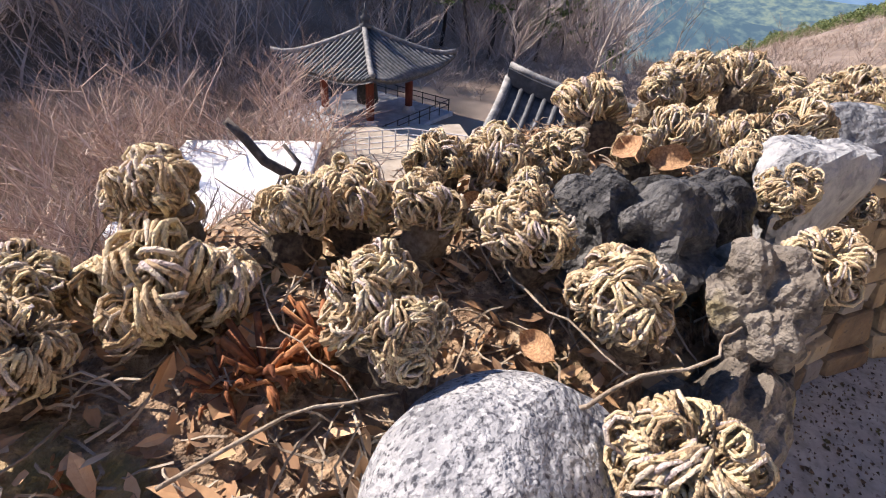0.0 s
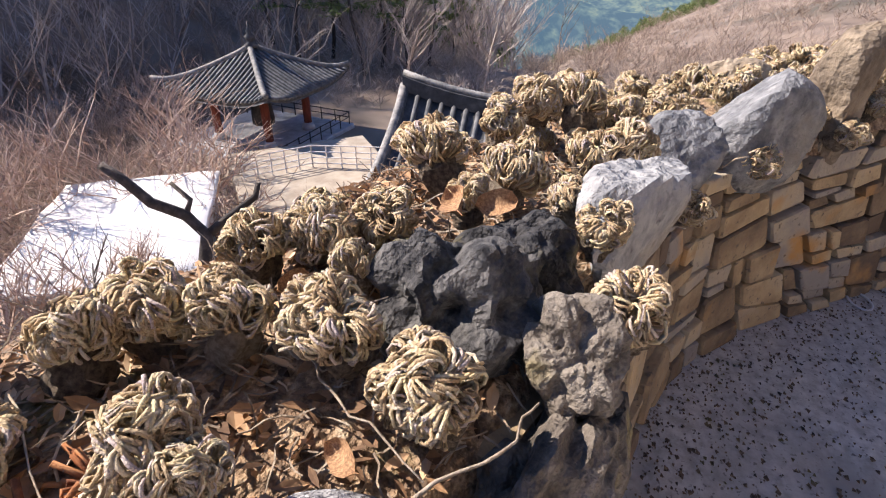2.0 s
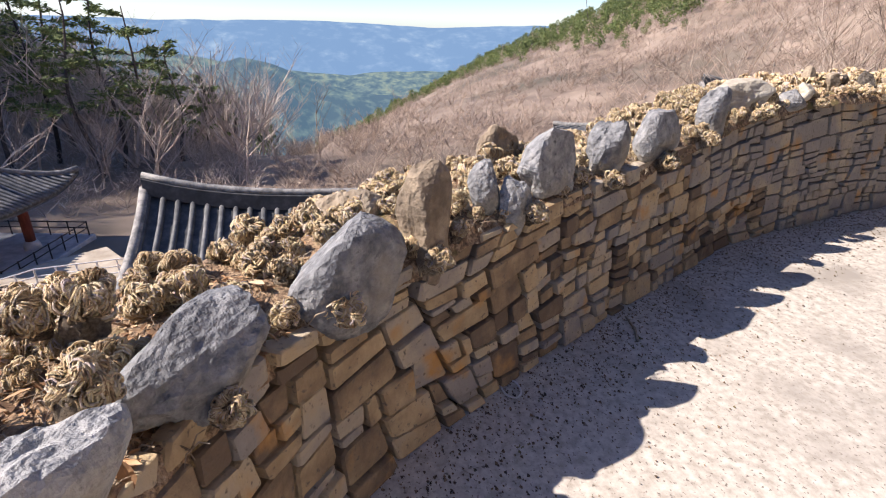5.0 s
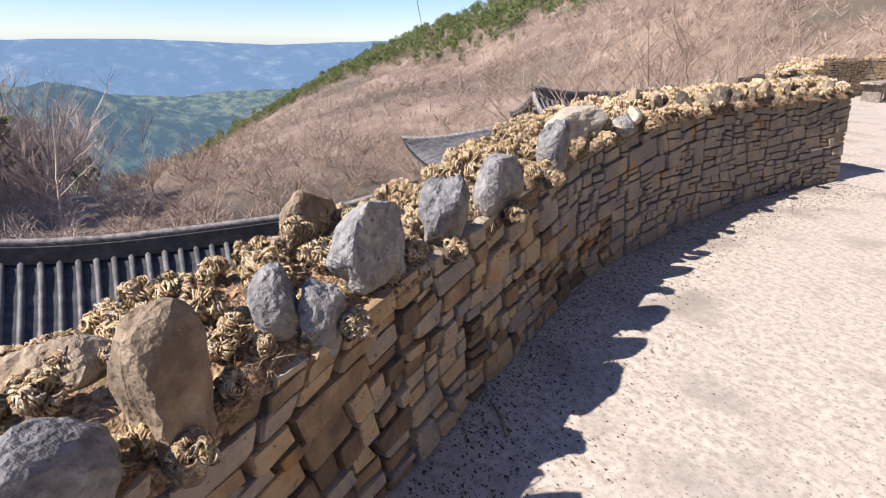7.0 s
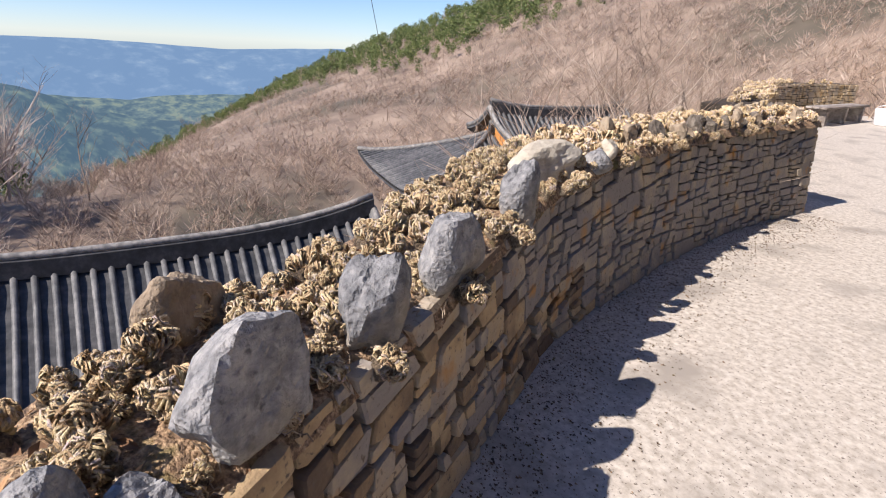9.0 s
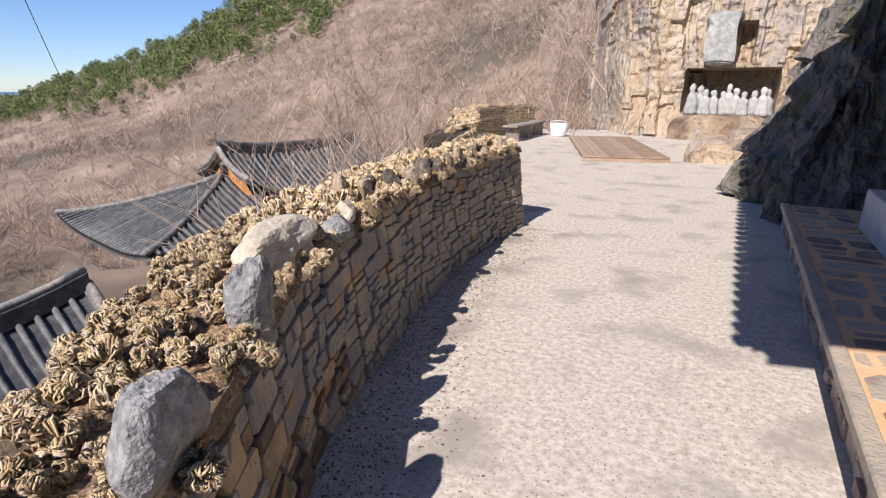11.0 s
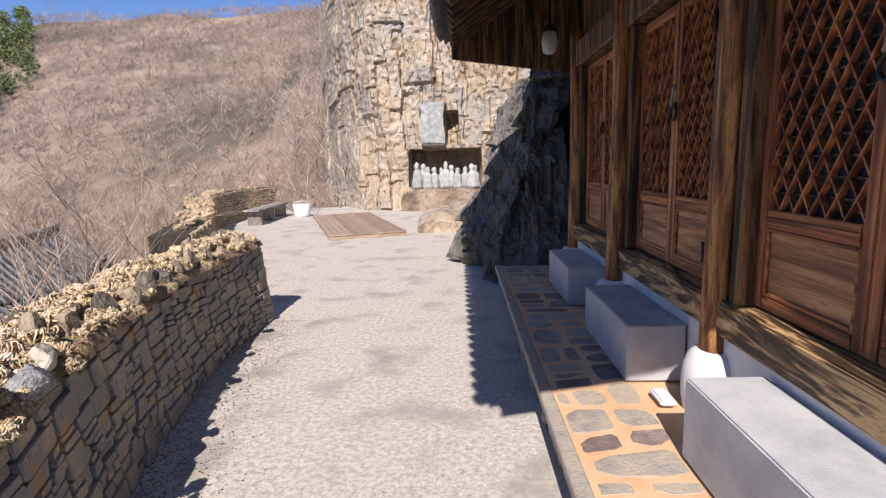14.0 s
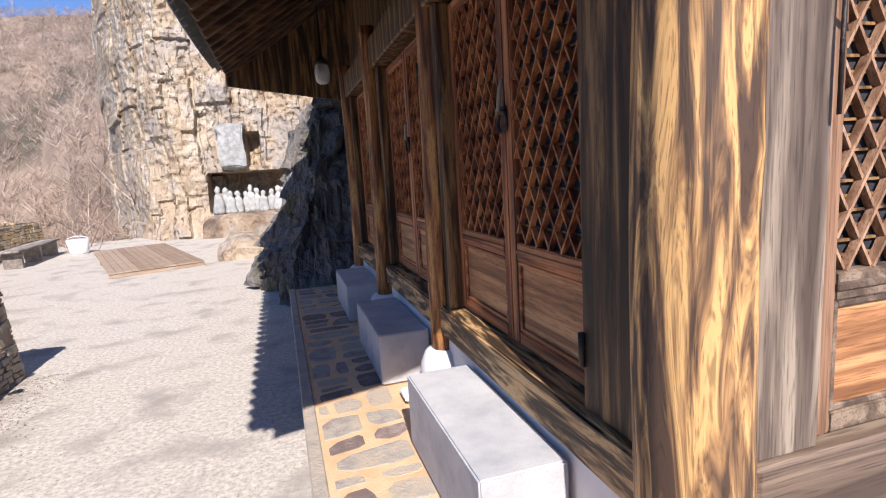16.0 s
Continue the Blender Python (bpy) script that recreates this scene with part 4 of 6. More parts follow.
def outcrop(s, z):
    rel = face_relief(s * 1.3, z * 1.1, 1.1, 0.75, 6.0) * 1.5 + 0.25 * noise.noise(Vector((s * 2.1, z * 1.4, 2)))
    lean = 0.50 * max(z - 0.2, 0) ** 1.05 - 0.10 * z * min(1.0, max(0.0, 4.5 - s) / 3)
    p = OUT.at(s, lean * 0.92 + rel * 0.55)
    return p.x, p.y, z + 0.12 * noise.noise(Vector((s * 1.7, z * 1.7, 4)))


# the rock's dark material has the shade in its colour
ob_ = cliff_sheet("rock_outcrop", "jagged rock outcrop beside the hall, its shade put into the dark colour", SHADEROCK, np.linspace(0, OUT.length, 300), np.linspace(-0.25, 7.5, 150), outcrop)

for i, (x0, x1, y0, y1, h) in enumerate([(-3.3, -0.2, 20.9, 22.9, 0.74), (-2.25, -0.7, 15.2, 16.6, 0.46), (-1.5, -0.5, 16.3, 18.6, 0.6), (-2.3, -1.2, 17.6, 19.0, 0.35)]):
    bm = rock_bm(((x1 - x0) / 2 * 1.25, (y1 - y0) / 2 * 1.25, h * 1.15), 40 + i, cuts=0, rough=0.05, fine=0.05, sub=4)
    for v in bm.verts:
        v.co.x = min(max(v.co.x, -(x1 - x0) / 2), (x1 - x0) / 2) + 0.05 * noise.noise(v.co * 3)
        v.co.y = min(max(v.co.y, -(y1 - y0) / 2), (y1 - y0) / 2) + 0.07 * noise.noise(v.co * 2.5)
        v.co.z = min(v.co.z, h) + 0.035 * noise.noise(v.co * 5)
    led = part("stone_ledge", bm, CLIFF, None)
    led.location = ((x0 + x1) / 2, (y0 + y1) / 2, 0)
    tagged(led, "rough ochre stone ledge below the shrine niche", "ledge")

rg = random.Random(5)
for i in range(11):
    x = -2.75 + 2.15 * i / 10 + rg.uniform(-0.05, 0.05)
    tall = rg.uniform(0.72, 1.05)
    prof = [(0.17, 0), (0.20, 0.12), (0.165, 0.32), (0.15, 0.5), (0.16, 0.6), (0.10, 0.69), (0.06, 0.73), (0.085, 0.79), (0.095, 0.86), (0.08, 0.94), (0.03, 1.0)]
    v, f = lathe([(r * rg.uniform(0.85, 1.1), z * tall) for r, z in prof], 14)
    v = [(p[0] + 0.03 * noise.noise(Vector(p) * 5 + Vector((i, 0, 0))), p[1] * 0.8 + 0.03 * noise.noise(Vector(p) * 4 + Vector((0, i, 0))), p[2]) for p in v]
    st = link_mesh("statue", v, f, STATUE, smooth=True)
    st.location = (x, 22.0 + rg.uniform(-0.35, 0.25), 0.72)
    tagged(st, "small white stone statue standing in the rock niche", "statue", group="statues in the niche")
bm = box_bm(-0.43, 0.43, -0.3, 0.3, -0.75, 0.75, 0.05, seg=2)
bmesh.ops.subdivide_edges(bm, edges=bm.edges[:], cuts=3, use_grid_fill=True)
for v in bm.verts:
    v.co += Vector((0.10, 0.05, 0.10)) * noise.noise(v.co * 2.3)
stele = part("white_stone_tablet", bm, STATUE, None)
stele.location = (-2.15, 22.05, 3.0)
tagged(stele, "white stone slab set above the statue niche", "stone tablet")

# deck, bench, bag
DECK = thing("wooden_deck", "low weathered plank deck lying on the concrete", "deck", (-4.2, 14.25, 0), 19.0)
nplank = 13
for i in range(nplank):
    w = 1.82 / nplank
    part("plank", box_bm(i * w + 0.004, (i + 1) * w - 0.004, 0.0, 5.2, 0.085, 0.115, 0.004), DECKWOOD, DECK)
for y in (0.02, 2.5, 5.1):
    part("bearer", box_bm(0.0, 1.82, y, y + 0.08, 0.0, 0.083, 0.004), DECKWOOD, DECK)
BENCH = thing("wooden_bench", "grey weathered plank bench along the far wall", "bench", (-7.15, 17.4, 0), 3.0)
for i in range(3):
    part("seat_plank", box_bm(-0.24 + i * 0.16, -0.09 + i * 0.16, 0, 3.1, 0.41, 0.46, 0.008), GREYWOOD, BENCH)
for y in (0.2, 1.5, 2.75):
    part("trestle", box_bm(-0.20, 0.20, y, y + 0.12, 0.0, 0.41, 0.01), GREYWOOD, BENCH)
# white bag simplified to a turned tub; its handle is made up
BAG = thing("plastic_bag", "white plastic bag on the ground, built as a handled tub", "bin", (-6.45, 19.9, 0))
link_mesh("bin_body", *lathe([(0.22, 0), (0.24, 0.05), (0.29, 0.42), (0.27, 0.43)], 18), PLASTIC, BAG, smooth=True)
hv, hf = tube([(0.27 * math.cos(a), 0.0, 0.42 + 0.10 * math.sin(a)) for a in np.linspace(0, math.pi, 12)], 0.012, 6)
link_mesh("bin_handle", hv, hf, WHITEMETAL, BAG, "thin white handle", smooth=True)


# ---- roofs below the terrace ----
def hip_roof(name, label, centre, turn, length, width, rise, eave_drop, ridge_len, tile_gap, tile_r, gable=False, lift=0.5, walls=2.6, columns=()):
    """A tiled roof on a timber body. Local x runs along the ridge; the ridge line is at local z = 0."""
    t = thing(name, label, "building", centre, turn)
    hl, hw = length / 2, width / 2
    hr = ridge_len / 2

    def surf(u, v):
        """u along, v across, both from -1 to 1 at the eaves."""
        x, y = u * hl, v * hw
        q = max(abs(v), max(0.0, (abs(x) - hr) / (hl - hr)) if not gable else 0.0)
        q = min(q, 1.0)
        z = -rise * (q ** 0.86)
        z += lift * (abs(u) ** 3) * (abs(v) ** 3 if not gable else abs(v) ** 2)
        if gable:
            z += lift * 0.6 * abs(u) ** 3
        return Vector((x, y, z))

    n = 28
    V, Fc = [], []
    for i in range(n + 1):
        for j in range(n + 1):
            V.append(surf(-1 + 2 * i / n, -1 + 2 * j / n))
    m = (n + 1)
    for i in range(n):
        for j in range(n):
            Fc.append((i * m + j, (i + 1) * m + j, (i + 1) * m + j + 1, i * m + j + 1))
    o = len(V)
    V += [p - Vector((0, 0, 0.18)) for p in V]
    Fc += [tuple(k + o for k in f[::-1]) for f in Fc]
    rim = [(i, 0) for i in range(n)] + [(n, j) for j in range(n)] + [(n - i, n) for i in range(n)] + [(0, n - j) for j in range(n)]
    for k in range(len(rim)):
        a, b = rim[k], rim[(k + 1) % len(rim)]
        ia, ib = a[0] * m + a[1], b[0] * m + b[1]
        Fc.append((ia, ib, ib + o, ia + o))
    link_mesh("roof", V, Fc, TILE, t, "dark grey tiled roof", smooth=True)
    # tile rows
    k = int(length / tile_gap)
    for i in range(k + 1):
        u = -1 + 2 * (i + 0.5) / (k + 1)
        for sv in (1, -1):
            start = 0.0
            if not gable and abs(u * hl) > hr:
                start = (abs(u * hl) - hr) / (hl - hr)
            pts = [surf(u, sv * (start + (1.0 - start) * q / 6)) + Vector((0, 0, tile_r * 0.5)) for q in range(7)]
            if (pts[0] - pts[-1]).length > 0.3:
                pts[-1] += Vector((0, sv * 0.08, 0))
                v, f = tube(pts, tile_r, 6)
                link_mesh("roof_tile", v, f, CAPTILE, t, smooth=True)
    if not gable:
        k = int(width / tile_gap)
        for i in range(k + 1):
            v0 = -1 + 2 * (i + 0.5) / (k + 1)
            for su in (1, -1):
                start = hr / hl + (1 - hr / hl) * abs(v0)
                pts = [surf(su * (start + (1.0 - start) * q / 6), v0) + Vector((0, 0, tile_r * 0.5)) for q in range(7)]
                if (pts[0] - pts[-1]).length > 0.3:
                    v, f = tube(pts, tile_r, 6)
                    link_mesh("roof_tile", v, f, CAPTILE, t, smooth=True)
    # ridges
    rp = [Vector((x, 0, 0.22 + (0.6 if gable else 0.3) * abs(x / max(hr, 0.01)) ** 3 * lift)) for x in np.linspace(-hr, hr, 17)]
    if hr > 0.3:
        bm = bmesh.new()
        rv = []
        for p in rp:
            rv.append([bm.verts.new((p.x, w, p.z + h)) for w, h in ((-0.16, -0.30), (-0.14, 0.16), (0, 0.24), (0.14, 0.16), (0.16, -0.30))])
        for a, b in zip(rv, rv[1:]):
            for q in range(4):
                bm.faces.new((a[q], b[q], b[q + 1], a[q + 1]))
        bm.faces.new(rv[0])
        bm.faces.new(rv[-1][::-1])
        bmesh.ops.recalc_face_normals(bm, faces=bm.faces)
        part("ridge", bm, TILE, t, "thick dark main ridge")
        v, f = tube([p + Vector((0, 0, 0.26)) for p in rp], 0.10, 8)
        link_mesh("ridge_cap", v, f, RIDGE, t, "pale ridge cap tiles", smooth=True)
    for su in (1, -1):
        for sv in (1, -1):
            pts = []
            for q in np.linspace(0, 1, 9):
                if gable:
                    p = surf(su * 0.985, sv * q)
                else:
                    p = surf(su * (hr / hl + (1 - hr / hl) * q), sv * q)
                pts.append(p + Vector((0, 0, 0.10)))
            v, f = tube(pts, 0.14, 8)
            link_mesh("hip_ridge", v, f, RIDGE, t, "pale-edged hip ridge", smooth=True)
    return t, surf


# long hall close below the wall
low_hall, _ = hip_roof("lower_hall", "long temple hall with a dark tiled roof below the wall", (-16.58, 3.13, -4.35), 86.6, 13.5, 9.4, 3.3, 0, 13.3, 0.41, 0.085, gable=True, lift=1.15)
part("hall_body", box_bm(-6.0, 6.0, -3.2, 3.2, -6.3, -2.6, 0.02), PLASTER, low_hall, "white plastered wall under the eaves")
for su in (1, -1):
    bm = bmesh.new()
    tri_ = [bm.verts.new(c) for c in ((su * 6.6, -3.4, -2.9), (su * 6.6, 3.4, -2.9), (su * 6.6, 0, -0.25))]
    ob_ = [bm.verts.new(c) for c in ((su * 6.45, -3.4, -2.9), (su * 6.45, 3.4, -2.9), (su * 6.45, 0, -0.25))]
    bm.faces.new(tri_)
    bm.faces.new(ob_[::-1])
    for i in range(3):
        bm.faces.new((tri_[i], ob_[i], ob_[(i + 1) % 3], tri_[(i + 1) % 3]))
    bmesh.ops.recalc_face_normals(bm, faces=bm.faces)
    part("gable", bm, ORANGEWOOD, low_hall, "orange gable boards")

# second hall further along the slope: skirt roof with a gabled roof on it
far_hall, _ = hip_roof("gabled_hall", "temple hall with a tiled hip-and-gable roof among bare shrubs", (-23.7, 25.7, -2.0), 78.5, 9.4, 5.4, 2.0, 0, 9.2, 0.36, 0.085, gable=True, lift=0.7)
skirt, _ = hip_roof("gabled_hall_eaves", "lower tiled eaves of the gabled hall", (-23.7, 25.4, -2.95), 78.5, 21.0, 10.8, 2.2, 0, 8.6, 0.36, 0.085, lift=0.45)
part("hall_body", box_bm(-7.0, 7.0, -3.3, 3.3, -6.0, -1.6, 0.02), PLASTER, skirt, "white plastered wall under the eaves")
for su in (1, -1):
    bm = bmesh.new()
    a = [bm.verts.new((su * 4.3, *c)) for c in ((-2.1, -1.75), (2.1, -1.75), (0, 0.0))]
    b = [bm.verts.new((su * 4.15, *c)) for c in ((-2.1, -1.75), (2.1, -1.75), (0, 0.0))]
    bm.faces.new(a)
    bm.faces.new(b[::-1])
    for i in range(3):
        bm.faces.new((a[i], b[i], b[(i + 1) % 3], a[(i + 1) % 3]))
    bmesh.ops.recalc_face_normals(bm, faces=bm.faces)
    part("gable", bm, ORANGEWOOD, far_hall, "orange gable boards")
for su in (1, -1):
    for i in range(13):
        y = -1.8 + 3.6 * i / 12
        top = -1.7 + (1 - abs(y) / 2.1) * 1.55
        part("gable_batten", box_bm(su * 4.3 - 0.03, su * 4.3 + 0.03, y - 0.03, y + 0.03, -1.75, top, 0), ORANGEWOOD, far_hall)

# bell pavilion
PAV = (-25.46, -13.72)
pavilion, _ = hip_roof("bell_pavilion", "open bell pavilion with a dark tiled pyramid roof and red columns", (PAV[0], PAV[1], -4.59), -12.0, 6.95, 6.95, 1.76, 0, 0.2, 0.27, 0.075, lift=0.55)
link_mesh("finial", *lathe([(0.30, 0.0), (0.34, 0.15), (0.16, 0.25), (0.24, 0.42), (0.26, 0.55), (0.10, 0.68), (0.16, 0.8), (0.06, 0.95), (0.02, 1.25)], 14), TILE, pavilion, "dark jar-shaped roof finial", smooth=True)
for x in (-1.65, 1.65):
    for y in (-1.65, 1.65):
        c = link_mesh("pavilion_column", *lathe([(0.21, -4.15), (0.22, -3.0), (0.20, -1.4)], 14), REDWOOD, pavilion, "red painted round column", smooth=True)
        c.location = (x, y, 0)
        s = link_mesh("column_foot", *lathe([(0.36, -4.5), (0.34, -4.3), (0.26, -4.12)], 14), PAVE, pavilion, "grey stone column foot", smooth=True)
        s.location = (x, y, 0)
for q in (-1.65, 1.65):
    part("tie_beam", box_bm(-2.0, 2.0, q - 0.12, q + 0.12, -2.15, -1.75, 0.02), ORANGEWOOD, pavilion, "painted tie beam")
    part("tie_beam", box_bm(q - 0.12, q + 0.12, -1.5, 1.5, -2.15, -1.76, 0.02), ORANGEWOOD, pavilion, "painted tie beam")
part("eave_frame", box_bm(-2.7, 2.7, -2.7, 2.7, -1.74, -1.45, 0.02), REDWOOD, pavilion, "dark red eave frame")
bell = link_mesh("bronze_bell", *lathe([(0.58, -3.9), (0.60, -3.7), (0.55, -3.0), (0.48, -2.5), (0.30, -2.25), (0.05, -2.15), (0.03, -1.6)], 22), BRONZE, pavilion, "large dark bronze bell", smooth=True)
part("stone_platform", box_bm(-3.5, 3.5, -3.5, 3.5, -6.2, -4.5, 0.03), PAVE, pavilion, "blue-grey paved stone platform")
for q in (-3.3, 3.3):
    for i in range(8):
        for (x, y) in ((q, -3.3 + i * 6.6 / 7), (-3.3 + i * 6.6 / 7, q)):
            v, f = tube([(x, y, -4.5), (x, y, -3.75)], 0.03, 6)
            link_mesh("rail_post", v, f, IRON, pavilion)
    for h in (-3.8, -4.1):
        v, f = tube([(q, -3.3, h), (q, 3.3, h)], 0.025, 6)
        link_mesh("rail_bar", v, f, IRON, pavilion)
        v, f = tube([(-3.3, q, h), (3.3, q, h)], 0.025, 6)
        link_mesh("rail_bar", v, f, IRON, pavilion)

# landing beside the pavilion, with its fence
landing = part("pavement_landing", box_bm(-5.5, 5.5, -3.5, 3.0, -3.0, 0, 0.03), DIRT, None)
landing.location = (-17.88, -6.84, -8.2)
landing.rotation_euler = (0, 0, radians(36))
tagged(landing, "pale concrete landing between the pavilion and the hall", "pavement", kind="structure")
FENCE = [(-17.8, -10.6, -8.2), (-19.8, -8.47, -8.2), (-20.3, -5.3, -8.2)]
fence = thing("metal_fence", "pale metal railing along the edge of the landing", "fence", FENCE[0])
for a, b in zip(FENCE, FENCE[1:]):
    a, b = Vector(a) - Vector(FENCE[0]), Vector(b) - Vector(FENCE[0])
    n = max(3, int((b - a).length / 0.55))
    for k in range(n + 1):
        p = a.lerp(b, k / n)
        v, f = tube([p, p + Vector((0, 0, 1.0))], 0.032, 6)
        link_mesh("post", v, f, WHITEMETAL, fence)
    for h in (0.2, 0.46, 0.72, 1.0):
        v, f = tube([a + Vector((0, 0, h)), b + Vector((0, 0, h))], 0.026, 6)
        link_mesh("rail", v, f, WHITEMETAL, fence)

# white flat roof on the slope
shed = thing("white_roofed_shed", "low shed with a white sheet roof among bare shrubs", "shed", (-11.15, -10.47, -6.46), 26)
bm = box_bm(-3.3, 3.3, -2.4, 2.4, -0.16, 0.0, 0.03)
bmesh.ops.subdivide_edges(bm, edges=bm.edges[:], cuts=8, use_grid_fill=True)
for v in bm.verts:
    v.co.z += 0.10 * noise.noise(v.co * 0.7) + 0.05 * noise.noise(v.co * 2.1)
part("sheet_roof", bm, SHEET, shed, "bright white rumpled roof sheet", smooth=True)
part("shed_wall", box_bm(-3.0, 3.0, -2.1, 2.1, -2.6, -0.17, 0.02), PLASTER, shed, "pale shed wall")


# ---- stones set along the top of the wall ----
def top_stone(s, u, size, mat, label, seed, lean=0.0, sink=0.35, turn=0.0, cuts=7, hollow=0.0, sub=4, rough=0.12):
    """size: along the wall, across, up. s is counted from the start of the walked stretch."""
    s += START
    ob = part("capstone", rock_bm((size[0] / 2 * 1.42, size[1] / 2 * 1.3, size[2] / 2 * 1.38), seed, cuts, rough=rough, sub=sub, hollow=hollow, fine=0.035), mat, None)
    p = WALL.at(s, -u - BATTER, 0)
    z = soil_height(s, u) + size[2] * (0.5 - sink)
    ob.matrix_basis = Matrix.Translation((p.x, p.y, z)) @ Matrix.Rotation(WALL.heading(s) + radians(turn), 4, "Z") @ Matrix.Rotation(lean, 4, "X")
    return tagged(ob, label, "stone")


def placed_stone(x, y, z, size, mat, label, seed, turn=0.0, lean=0.0, cuts=6, hollow=0.0, rough=0.12):
    ob = part("capstone", rock_bm(tuple(c / 2 * 1.3 for c in size), seed, cuts, rough=rough, sub=5 if hollow else 4, hollow=hollow, fine=0.05 if hollow else 0.03), mat, None)
    ob.matrix_basis = Matrix.Translation((x, y, z)) @ Matrix.Rotation(radians(turn), 4, "Z") @ Matrix.Rotation(lean, 4, "X")
    return tagged(ob, label, "stone")


placed_stone(-0.047, 0.986, 0.709, (0.19, 0.17, 0.16), GRANITE, "pale speckled granite boulder at the wall's edge", 3, cuts=3, rough=0.06)
placed_stone(-0.414, 1.016, 0.75, (0.19, 0.16, 0.17), DARKROCK, "dark porous rock with mossy hollows", 14, turn=160, cuts=4, hollow=0.5, rough=0.25)
placed_stone(-0.513, 1.08, 0.74, (0.14, 0.13, 0.13), DARKROCK, "dark pitted rock on the wall", 17, cuts=4, hollow=0.4, rough=0.22)
placed_stone(-0.355, 1.15, 0.745, (0.10, 0.09, 0.115), PITROCK, "grey pitted stone at the wall's edge", 19, turn=30, cuts=4, hollow=0.3, rough=0.22)
placed_stone(-0.269, 1.137, 0.621, (0.26, 0.10, 0.16), PITROCK, "grey-brown lumpy rock embedded in the wall face", 23, turn=155, cuts=0, hollow=0.4, rough=0.3)
placed_stone(-0.69, 1.232, 0.756, (0.27, 0.12, 0.20), GREYROCK, "smooth grey slab leaning on the soil", 31, turn=158, lean=0.25, cuts=8)
top_stone(1.34, 0.02, (0.36, 0.17, 0.20), GREYROCK, "grey slab stone laid along the wall", 37, sink=0.28, cuts=8, lean=0.1)
top_stone(1.77, 0.03, (0.28, 0.19, 0.25), GREYROCK, "rounded grey stone on the wall", 41, sink=0.32, cuts=3, rough=0.07)
top_stone(2.04, 0.02, (0.17, 0.13, 0.32), TANROCK, "upright tan stone standing on the wall", 43, sink=0.27, cuts=8)
top_stone(2.37, 0.07, (0.10, 0.09, 0.15), GREYROCK, "small round grey stone on the wall", 47, sink=0.05, cuts=2)
top_stone(2.47, 0.01, (0.14, 0.10, 0.20), GREYROCK, "small grey stone wedged into the wall", 53, sink=0.42, cuts=6)
top_stone(2.74, 0.06, (0.24, 0.16, 0.27), GREYROCK, "large pale grey stone on the wall", 59, sink=0.28, cuts=8, lean=0.12)
top_stone(3.10, 0.04, (0.20, 0.13, 0.25), GREYROCK, "pointed grey stone on the wall", 61, sink=0.18, cuts=9)
top_stone(3.50, 0.02, (0.20, 0.14, 0.25), GREYROCK, "blue-grey block of stone on the wall", 67, sink=0.16, cuts=9)
top_stone(4.15, 0.04, (0.15, 0.12, 0.31), GREYROCK, "upright grey stone on the wall", 71, sink=0.28, cuts=9)
top_stone(4.58, 0.10, (0.40, 0.22, 0.16), PALEROCK, "flat pale weathered stone on the wall", 73, sink=0.32, cuts=6)
top_stone(5.02, 0.03, (0.18, 0.14, 0.11), GREYROCK, "small flat bluish stone on the wall", 79, sink=0.35, cuts=7)
top_stone(5.16, 0.06, (0.16, 0.13, 0.10), PALEROCK, "small white stone on the wall", 83, sink=0.15, cuts=7)
top_stone(2.0, 0.36, (0.2, 0.16, 0.14), TANROCK, "tan stone half sunk in the wall's soil", 87, sink=0.45)
top_stone(2.91, 0.47, (0.17, 0.12, 0.22), TANROCK, "mossy stone at the outer edge of the wall", 89, sink=0.2)
rg = random.Random(77)
for i in range(22):
    s = 5.35 + 3.35 * (i + rg.random() * 0.7) / 22
    top_stone(s, rg.choice((0.05, 0.10, 0.2, 0.36)), (rg.uniform(0.09, 0.16), rg.uniform(0.07, 0.12), rg.uniform(0.09, 0.19)), rg.choice((TANROCK, TANROCK, TANROCK, PITROCK)),
              "small upright stone set into the wall's top", 200 + i, sink=0.35, cuts=8, sub=3)


